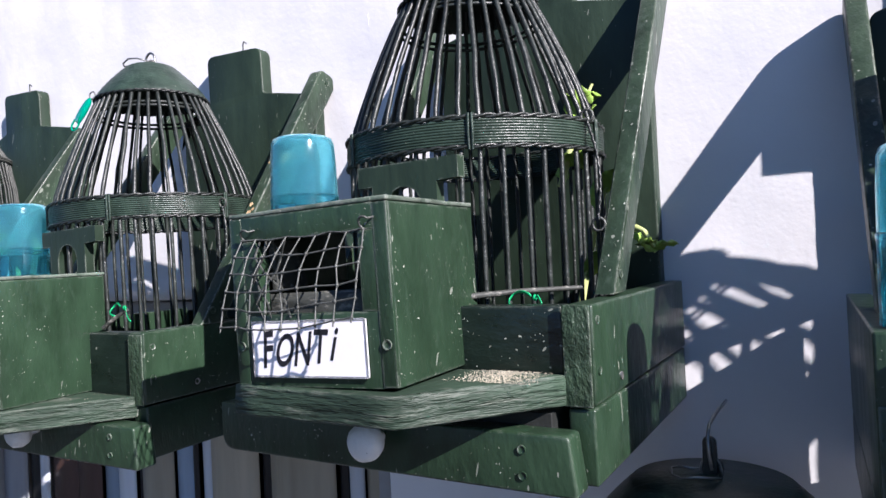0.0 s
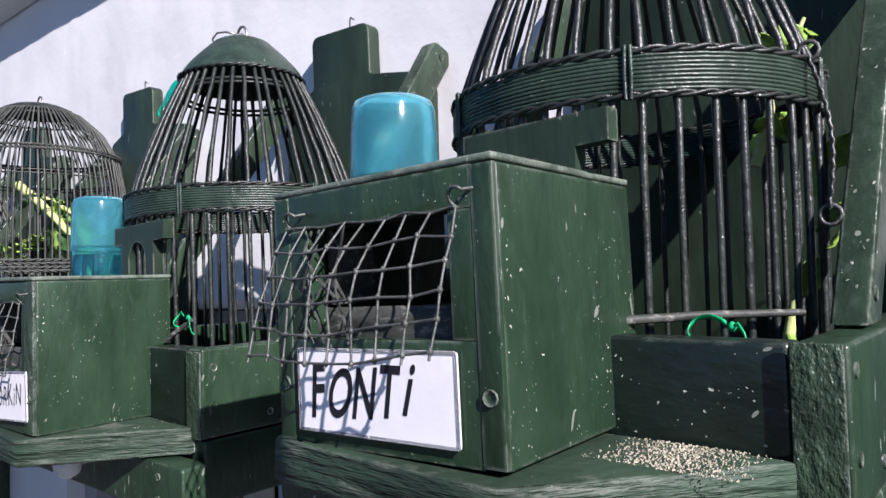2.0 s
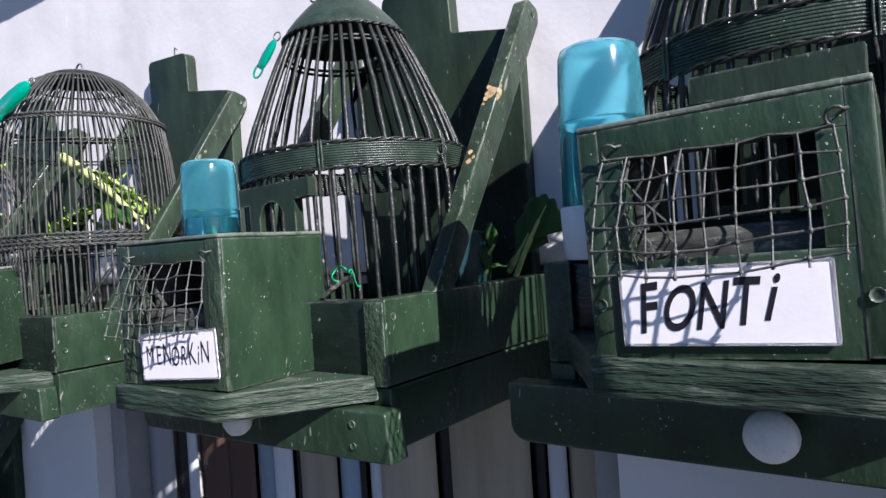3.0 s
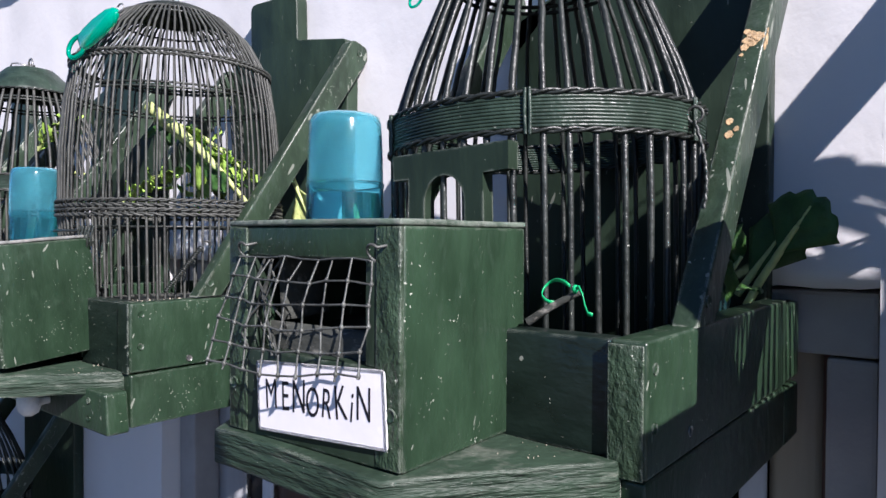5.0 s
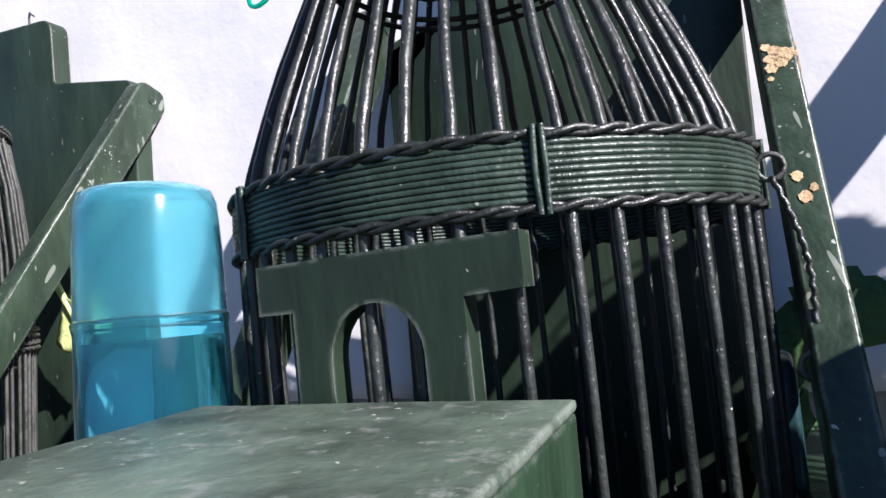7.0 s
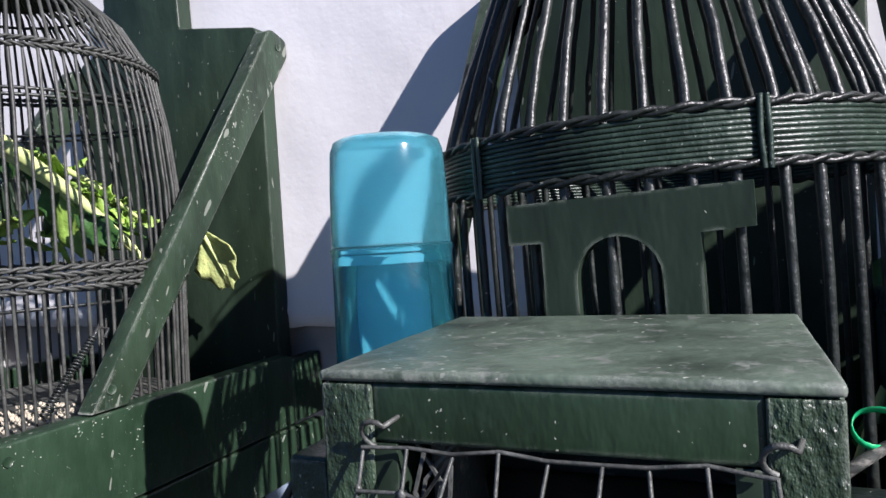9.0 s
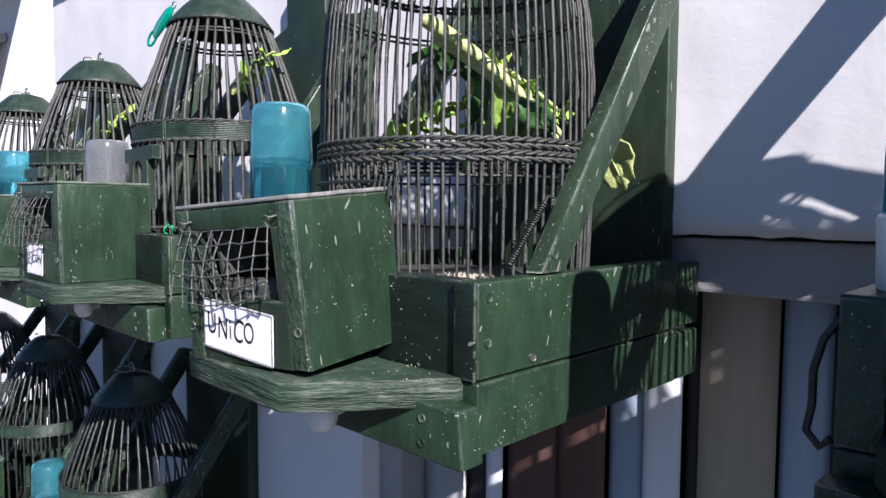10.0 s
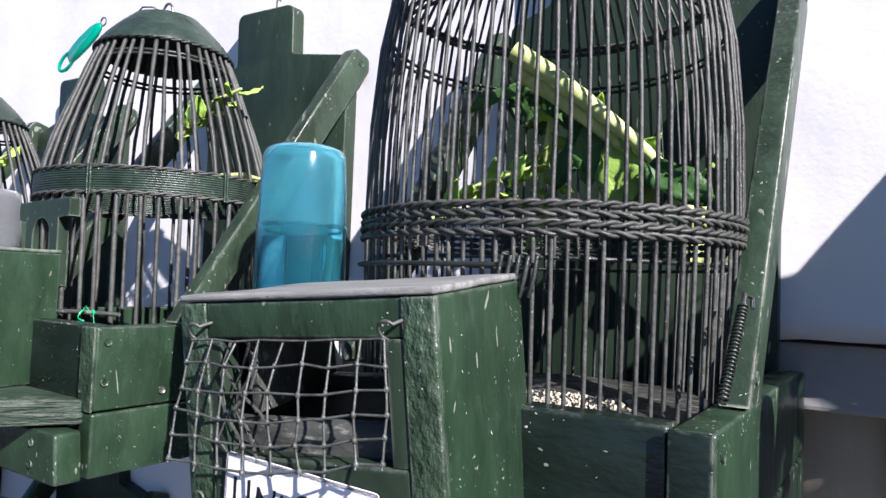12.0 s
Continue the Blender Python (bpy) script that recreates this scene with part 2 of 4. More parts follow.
def box(bm, x0, x1, y0, y1, z0, z1, bevel=0.0015):
    """A bevelled block added to bm."""
    vs = [bm.verts.new(p) for p in ((x0, y0, z0), (x1, y0, z0), (x1, y1, z0), (x0, y1, z0), (x0, y0, z1), (x1, y0, z1), (x1, y1, z1), (x0, y1, z1))]
    fs = [bm.faces.new([vs[i] for i in q]) for q in ((3, 2, 1, 0), (4, 5, 6, 7), (0, 1, 5, 4), (1, 2, 6, 5), (2, 3, 7, 6), (3, 0, 4, 7))]
    if bevel:
        bmesh.ops.bevel(bm, geom=list({e for f in fs for e in f.edges}), offset=bevel, segments=2, affect="EDGES", profile=0.6)
    return bm


def slab(bm, outline, axis, a, b, bevel=0.0015):
    """A plate: an outline in the two other axes, thick from a to b along axis."""
    def place(p, q):
        return (q, *p) if axis == "x" else (p[0], q, p[1]) if axis == "y" else (*p, q)
    low = [bm.verts.new(place(p, a)) for p in outline]
    high = [bm.verts.new(place(p, b)) for p in outline]
    n = len(outline)
    fs = [bm.faces.new(low), bm.faces.new(high[::-1])]
    fs += [bm.faces.new((low[i], high[i], high[(i + 1) % n], low[(i + 1) % n])) for i in range(n)]
    bmesh.ops.recalc_face_normals(bm, faces=fs)
    if bevel:
        bmesh.ops.bevel(bm, geom=list({e for f in fs[:2] for e in f.edges}), offset=bevel, segments=2, affect="EDGES", profile=0.6)
    return bm


def tube(bm, points, radius, sides=6, closed=False, radii=None):
    """A round rod along points."""
    pts = [Vector(p) for p in points]
    n = len(pts)
    rings, before = [], None
    for i, p in enumerate(pts):
        if closed:
            d = pts[(i + 1) % n] - pts[i - 1]
        else:
            d = pts[min(i + 1, n - 1)] - pts[max(i - 1, 0)]
        d = d.normalized() if d.length > 1e-9 else Vector((0, 0, 1))
        if before is None:
            before = d.orthogonal().normalized()
        side = before - d * before.dot(d)
        side = side.normalized() if side.length > 1e-6 else d.orthogonal().normalized()
        before, up = side, d.cross(side)
        r = radii[i] if radii else radius
        rings.append([bm.verts.new(p + (side * math.cos(a) + up * math.sin(a)) * r) for a in (math.tau * k / sides for k in range(sides))])
    for i in range(n if closed else n - 1):
        one, two = rings[i], rings[(i + 1) % n]
        off = 0
        if closed and i == n - 1:
            off = min(range(sides), key=lambda o: (one[0].co - two[o].co).length)
        for k in range(sides):
            bm.faces.new((one[k], one[(k + 1) % sides], two[(k + 1 + off) % sides], two[(k + off) % sides]))
    if not closed:
        bm.faces.new(rings[0][::-1])
        bm.faces.new(rings[-1])
    return bm


def lathe(bm, profile, cx=0.0, cy=0.0, sides=40, close=True):
    """A turned solid: profile of (radius, z) from bottom to top."""
    rings = [[bm.verts.new((cx + r * math.cos(a), cy + r * math.sin(a), z)) for a in (math.tau * k / sides for k in range(sides))] for r, z in profile]
    for one, two in zip(rings, rings[1:]):
        for k in range(sides):
            bm.faces.new((one[k], one[(k + 1) % sides], two[(k + 1) % sides], two[k]))
    if close:
        bm.faces.new(rings[0][::-1])
        bm.faces.new(rings[-1])
    return bm


def mesh_of(name, bm, mat, smooth=True):
    me = bpy.data.meshes.new(name)
    bm.to_mesh(me)
    bm.free()
    me.materials.append(mat)
    if smooth:
        for p in me.polygons:
            p.use_smooth = True
        me.set_sharp_from_angle(angle=radians(74))
    return me


def thing(name, frame_m, base, label, category, group=""):
    """An Empty at the base of a thing; frame_m is the frame in which its parts are written."""
    ob = new(name)
    ob.empty_display_size = 0.02
    ob.matrix_basis = frame_m @ Matrix.Translation(base)
    BASE[ob] = Vector(base)
    return tagged(ob, label, category, group)


def part(name, bm, mat, parent, label="", smooth=True):
    """Links a bmesh, written in its thing's frame, as one mesh under a thing or a part."""
    base = BASE[parent]
    bmesh.ops.translate(bm, vec=-base, verts=bm.verts)
    ob = new(name, mesh_of(name, bm, mat, smooth))
    ob.parent = parent
    BASE[ob] = base
    return tagged(ob, label)


def structure(name, bm, mat, label, category, smooth=False):
    return tagged(new(name, mesh_of(name, bm, mat, smooth)), label, category, kind="structure")


def fresh():
    return bmesh.new()


WALL_Y = 0.945
FLOOR_Z = -0.35

# ---- the setting ----
OPEN_L, OPEN_R, LINTEL = -1.56, -0.415, 1.727
WALL_L, WALL_R, WALL_TOP = -3.05, 1.6, 2.75


def plaster(bm, x0, x1, z0, z1, step, rag=False):
    """A lumpy plaster face at WALL_Y with thickness behind it."""
    nx, nz = max(2, round((x1 - x0) / step)), max(2, round((z1 - z0) / step))
    grid = []
    for j in range(nz + 1):
        row = []
        for i in range(nx + 1):
            x, z = x0 + (x1 - x0) * i / nx, z0 + (z1 - z0) * j / nz
            lump = 0.0022 * noise.noise(Vector((x * 9, z * 9, 1))) + 0.0009 * noise.noise(Vector((x * 34, z * 34, 4)))
            if rag and j == 0:
                z += 0.004 * noise.noise(Vector((x * 42, 0, 2))) - 0.001
                lump += 0.004
            if rag and j == 1:
                lump -= 0.003 + 0.002 * noise.noise(Vector((x * 60, 3, 2)))
            row.append(bm.verts.new((x, WALL_Y + lump, z)))
        grid.append(row)
    for j in range(nz):
        for i in range(nx):
            bm.faces.new((grid[j][i], grid[j][i + 1], grid[j + 1][i + 1], grid[j + 1][i]))
    depth = 0.3
    edge = [grid[0][i] for i in range(nx + 1)] + [grid[j][nx] for j in range(1, nz + 1)] + [grid[nz][i] for i in range(nx - 1, -1, -1)] + [grid[j][0] for j in range(nz - 1, 0, -1)]
    back = [bm.verts.new((v.co.x, WALL_Y + depth, v.co.z)) for v in edge]
    for k in range(len(edge)):
        m = (k + 1) % len(edge)
        bm.faces.new((edge[m], edge[k], back[k], back[m]))
    bm.faces.new(back)


bm = fresh()
plaster(bm, OPEN_L, OPEN_R, LINTEL, WALL_TOP, 0.016, True)
plaster(bm, OPEN_R, WALL_R, FLOOR_Z, WALL_TOP, 0.025)
plaster(bm, WALL_L, OPEN_L, FLOOR_Z, WALL_TOP, 0.025)
structure("wall_north", bm, STUCCO, "lumpy whitewashed house wall in hard sunlight", "wall", True)

# eaves moulding at the head of the wall
bm = fresh()
slab(bm, [(WALL_Y - 0.065, 2.463), (WALL_Y - 0.085, 2.493), (WALL_Y - 0.085, 2.78), (WALL_Y - 0.004, 2.78), (WALL_Y - 0.004, 2.443)], "x", WALL_L + 0.01, WALL_R, 0.003)
structure("trim", bm, STUCCO, "whitewashed moulding along the head of the wall", "trim")

# the doorway under the cages: frame, strips and a room coloured near-black for shade
bm = fresh()
box(bm, OPEN_L + 0.004, OPEN_R - 0.004, WALL_Y + 0.035, WALL_Y + 0.12, 1.662, LINTEL - 0.006, 0.004)
box(bm, OPEN_L + 0.004, OPEN_L + 0.055, WALL_Y + 0.035, WALL_Y + 0.12, FLOOR_Z, 1.660, 0.004)
box(bm, OPEN_R - 0.045, OPEN_R - 0.004, WALL_Y + 0.035, WALL_Y + 0.12, FLOOR_Z, 1.660, 0.004)
door = structure("door_1", bm, FRAME_GREY, "open doorway with a grey painted frame", "doorway")
# The black entries are added sheets that stand in for dark gaps in the curtain.
STRIPS = (
    (-0.470, -0.452, "brown"), (-0.520, -0.470, "beige"), (-0.548, -0.521, "white"), (-0.573, -0.556, "black"), (-0.712, -0.577, "beige"),
    (-0.738, -0.716, "black"), (-0.852, -0.741, "beige"), (-0.882, -0.856, "white"), (-0.898, -0.886, "black"), (-0.950, -0.900, "blue"),
    (-1.038, -0.952, "beige"), (-1.056, -1.041, "black"), (-1.108, -1.060, "white"), (-1.160, -1.112, "blue"), (-1.235, -1.163, "brown"),
    (-1.330, -1.240, "brown"), (-1.366, -1.336, "white"), (-1.410, -1.370, "black"), (-1.500, -1.415, "grey"))
STRIP_PAINT = {
    "brown": material("brown_strip", (0.075, 0.042, 0.034), 0.45, tone=0.3, tone_scale=8, bump=0.2, stretch=(1, 1, 0.1)),
    "beige": material("beige_strip", (0.36, 0.32, 0.24), 0.45, tone=0.25, tone_scale=14, bump=0.2, stretch=(1, 1, 0.1), vary=0.15),
    "white": material("white_strip", (0.62, 0.65, 0.70), 0.45, tone=0.12, tone_scale=14, bump=0.2, stretch=(1, 1, 0.1), vary=0.1),
    "blue": material("blue_grey_strip", (0.26, 0.33, 0.42), 0.45, tone=0.2, tone_scale=14, bump=0.2, stretch=(1, 1, 0.1), vary=0.15),
    "grey": material("grey_strip", (0.30, 0.31, 0.33), 0.45, tone=0.2, tone_scale=14, bump=0.2, stretch=(1, 1, 0.1)),
    "black": material("dark_gap_strip", (0.012, 0.012, 0.014), 0.45, tone=0.2, tone_scale=14, bump=0.1)}
ONE = Matrix()
curtain = thing("strip_curtain", ONE, (-0.98, 1.0, 1.66), "door curtain of hanging beige, white, blue and brown strips", "curtain")
for k, (x0, x1, paint) in enumerate(STRIPS):
    bm = fresh()
    n, y = 6, WALL_Y + 0.085 + (0.008 if k % 2 else 0.0)
    bow = 0.12 * (x1 - x0)
    front = [(x0 + (x1 - x0) * i / n, y - bow * math.sin(math.pi * i / n)) for i in range(n + 1)]
    slab(bm, front + [(px, py + 0.003) for px, py in front[::-1]], "z", FLOOR_Z + 0.03, 1.659, 0)
    part("strip", bm, STRIP_PAINT[paint], curtain, f"{paint} strip")
# Room walls and ceiling carry the interior shade in their near-black colour.
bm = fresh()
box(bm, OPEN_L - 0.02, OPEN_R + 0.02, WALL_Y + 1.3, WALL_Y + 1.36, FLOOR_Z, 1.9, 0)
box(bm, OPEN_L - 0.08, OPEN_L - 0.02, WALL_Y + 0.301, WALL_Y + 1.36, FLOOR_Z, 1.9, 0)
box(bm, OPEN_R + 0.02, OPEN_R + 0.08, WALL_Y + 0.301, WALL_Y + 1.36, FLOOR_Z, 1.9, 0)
structure("wall_room", bm, SHADE_BLACK, "room walls behind the doorway, near-black to stand in for shade", "wall")
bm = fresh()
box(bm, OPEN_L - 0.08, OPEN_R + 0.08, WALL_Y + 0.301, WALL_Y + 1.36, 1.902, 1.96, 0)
structure("ceiling", bm, SHADE_BLACK, "unseen room ceiling, near-black to stand in for shade", "ceiling")

bm = fresh()
box(bm, -60, 60, -60, 60, FLOOR_Z - 0.2, FLOOR_Z, 0)
structure("ground", bm, GROUND, "dark worn asphalt of the street", "ground")

# the neighbour beyond the end of the wall
ROOF_TILE = material("grey_roof", (0.20, 0.19, 0.18), 0.8, tone=0.3, tone_scale=6, bump=0.5, bump_scale=30)
house = thing("house", ONE, (-7.0, 2.6, FLOOR_Z), "whitewashed neighbouring house with a grey tiled roof", "house")
bm = fresh()
box(bm, -9.0, -5.0, 1.4, 5.0, FLOOR_Z, 3.1, 0.01)
part("wall", bm, STUCCO, house)
bm = fresh()
slab(bm, [(1.05, 3.02), (1.05, 3.10), (3.2, 4.3), (5.3, 3.10), (5.3, 3.02), (3.2, 4.2)], "x", -9.2, -4.75, 0.005)
part("roof", bm, ROOF_TILE, house, "grey tiled roof")
bm = fresh()
slab(bm, [(0.75, 2.42), (0.75, 2.46), (1.39, 2.75), (1.39, 2.70)], "x", -7.4, -5.4, 0.004)
part("awning", bm, FRAME_GREY, house, "pale grey awning")


# ---- the things ----
SHELVES, CAGES, FEEDERS, BOTTLES, CARDS = "cage shelves on the wall", "bird cages in a row", "feeder boxes", "water bottles", "name cards"
W = 0.31


def screw(bm, x, y, z, axis, r=0.0035):
    """A countersunk screw head."""
    s = 10
    ring = []
    for rad, d in ((r, 0.0), (r * 0.95, 0.0012), (r * 0.6, 0.0004)):
        pts = []
        for k in range(s):
            a, b = rad * math.cos(math.tau * k / s), rad * math.sin(math.tau * k / s)
            pts.append(bm.verts.new((x + d, y + a, z + b) if axis == "x" else (x + a, y - d, z + b)))
        ring.append(pts)
    for one, two in zip(ring, ring[1:]):
        for k in range(s):
            bm.faces.new((one[k], one[(k + 1) % s], two[(k + 1) % s], two[k]))
    bm.faces.new(ring[-1])
    bmesh.ops.recalc_face_normals(bm, faces=bm.faces)


def rounded(points, radii, steps=5):
    """An outline with some of its corners rounded."""
    out = []
    n = len(points)
    for i, (p, r) in enumerate(zip(points, radii)):
        p = Vector(p)
        if not r:
            out.append(tuple(p))
            continue
        a, b = (Vector(points[i - 1]) - p).normalized(), (Vector(points[(i + 1) % n]) - p).normalized()
        for k in range(steps + 1):
            f = k / steps
            out.append(tuple(p + a * r * (1 - f) ** 2 + b * r * f ** 2))
    return out


def shelf(m, seed, label, drawer=0.0, finger=0.0, knob=True, fx=0.0, drop=0.0, rise=0.0, back=0.0, wider=0.0):
    """The wall shelf of one cage: tray of boards, back board with a finger, two arms, ledge, drawer and knob."""
    r = random.Random(seed)
    ob = thing("cage_shelf", m, (-W / 2, WALL_Y - 0.02, -0.12), label, "shelf", SHELVES)
    wob = lambda a=0.0015: r.uniform(-a, a)
    # back board
    c, top = -W / 2 + fx, 0.320 + finger
    out = rounded([(-W + 0.030, -0.127), (-0.016, -0.127), (-0.016, 0.18), (-0.016, 0.285), (-0.019, top - 0.008), (c + 0.055, top + 0.008), (c + 0.053, top + 0.077),
                   (c - 0.057, top + 0.080), (c - 0.055, top + 0.006), (-W + 0.033, top - 0.010), (-W + 0.030, 0.285)],
                  [0.004, 0.004, 0, 0.01, 0.008, 0.004, 0.014, 0.014, 0.004, 0.008, 0.01])
    bm = fresh()
    slab(bm, out, "y", WALL_Y - 0.022, WALL_Y - 0.001, 0.002)
    part("backboard", bm, GREEN_SOFT, ob)
    bm = fresh()
    tube(bm, [(c + 0.01, WALL_Y - 0.012, top + 0.075), (c + 0.01, WALL_Y - 0.012, top + 0.09), (c + 0.014, WALL_Y - 0.014, top + 0.094), (c + 0.018, WALL_Y - 0.012, top + 0.09)], 0.0012)
    part("nail", bm, STEEL, ob, "bent steel nail")
    # sides of the tray: an upper and a lower plank each
    for x0, x1 in ((-0.020 + wider, wider), (-W, -W + 0.02)):
        for z0, z1 in ((-0.0715, rise + wob()), (-0.127, -0.0735)):
            bm = fresh()
            box(bm, x0, x1 + wob(0.0008), 0.611 + wob(), WALL_Y - 0.023, z0, z1, 0.002)
            if back:
                # the planks run on into the doorway beside the backboard
                box(bm, x0 + (0.004 if x0 < -0.1 else 0.0052), x1, WALL_Y - 0.0225, WALL_Y + back, z0, z1 - 0.004, 0.003)
            part("side_board", bm, GREEN, ob)
    for z in (-0.012, -0.045, -0.062):
        bm = fresh()
        screw(bm, wider + 0.0003, 0.62 + (0.055 if z == -0.062 else 0) + wob(0.002), z + wob(0.003), "x")
        part("screw", bm, GREEN if z > -0.06 else STEEL, ob)
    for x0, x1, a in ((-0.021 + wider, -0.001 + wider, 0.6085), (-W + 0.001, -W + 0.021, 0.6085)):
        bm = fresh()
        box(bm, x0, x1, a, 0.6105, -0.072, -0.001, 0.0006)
        part("end_grain", bm, DARK_GREEN if drop > 0.02 else GRAIN, ob, "painted end grain")
    bm = fresh()
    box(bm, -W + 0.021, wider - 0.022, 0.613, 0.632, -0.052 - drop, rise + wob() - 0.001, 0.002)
    part("front_board", bm, DARK_GREEN, ob, "front board, darker green than the tray sides")
    # Tray bottom, corner and drawer box: near-black colour stands in for their shade.
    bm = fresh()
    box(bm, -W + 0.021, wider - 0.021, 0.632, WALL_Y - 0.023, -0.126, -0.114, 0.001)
    part("bottom_board", bm, SHADE_BLACK, ob)
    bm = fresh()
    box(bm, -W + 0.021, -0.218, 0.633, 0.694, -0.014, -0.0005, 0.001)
    part("corner_board", bm, SHADE_BLACK, ob)
    # ledge under the feeder
    bm = fresh()
    slab(bm, [(-0.232, 0.509), (-0.090, 0.506), (-0.014, 0.606), (-0.014, 0.612), (-0.29, 0.612), (-0.29, 0.60)], "z", -0.071 - drop, -0.0495 - drop, 0.002)
    bmesh.ops.subdivide_edges(bm, edges=[e for e in bm.edges if e.calc_length() > 0.03], cuts=6)
    for v in bm.verts:
        v.co.z += 0.0012 * noise.noise(v.co * 45 + Vector((seed, 0, 0)))
        v.co.y += 0.0014 * noise.noise(v.co * 60 + Vector((0, seed, 0)))
    part("ledge", bm, WORN, ob, "weathered ledge plank with bare grain")
    # drawer front below
    bm = fresh()
    slab(bm, rounded([(-W - 0.02 + drawer, -0.084), (-0.004 + drawer, -0.086), (0.001 + drawer, -0.127), (-W - 0.02 + drawer, -0.125)], [0, 0.004, 0.004, 0.014]), "y", 0.582, 0.604, 0.002)
    front = part("drawer_front", bm, GREEN, ob)
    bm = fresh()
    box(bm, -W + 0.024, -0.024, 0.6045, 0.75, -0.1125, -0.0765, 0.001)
    part("drawer_box", bm, SHADE_BLACK, ob)
    for z in (-0.097, -0.115):
        bm = fresh()
        screw(bm, -0.038 + drawer, 0.5819, z, "y", 0.0032)
        part("screw", bm, GREEN, front)
    if knob:
        bm = fresh()
        x = -W / 2 + drawer + (0.024 if drop > 0.02 else 0)
        prof = [(0.004, 0.0), (0.005, 0.009), (0.0125, 0.013), (0.0145, 0.019), (0.0135, 0.025), (0.009, 0.029), (0.002, 0.0305)]
        lathe(bm, prof, sides=24)
        bmesh.ops.rotate(bm, cent=(0, 0, 0), matrix=Matrix.Rotation(radians(90), 3, "X"), verts=bm.verts)
        bmesh.ops.translate(bm, vec=(x, 0.5815, -0.098 - (0.012 if drop > 0.02 else 0)), verts=bm.verts)
        part("knob", bm, KNOB, front, "round white painted knob")
    # the two arms
    for x0, x1 in ((-0.0155, 0.0025), (-W + 0.011, -W + 0.0295)):
        bm = fresh()
        out = rounded([(0.684, 0.001), (0.715, 0.001), (0.944, 0.309), (0.944, 0.326), (0.917, 0.334)], [0, 0, 0.003, 0.006, 0.008])
        slab(bm, out, "x", x0, x1, 0.002)
        arm = part("arm", bm, ARM_PAINT, ob, "diagonal arm with rubbed, chipped paint")
        for y, z in ((0.700, 0.016), (0.928, 0.316)):
            bm = fresh()
            screw(bm, x1 - 0.0002, y, z, "x", 0.0042)
            part("screw", bm, GREEN, arm)
    return ob


def mesh_point(f, g, w, sag, bulge, tall=0.058):
    """A place on the bulging wire guard: f across, g down."""
    x = -w / 2 + w * f + 0.006 * math.sin(g * 2.2) * (f - 0.5)
    y = -0.026 * bulge * g ** 0.8 - 0.010 * bulge * math.sin(math.pi * f) * math.sin(math.pi * min(1, g * 1.1)) - sag * g * (1 - f)
    z = -tall * g - 0.004 * math.sin(math.pi * f * 1.3) * g
    return Vector((x, y, z))


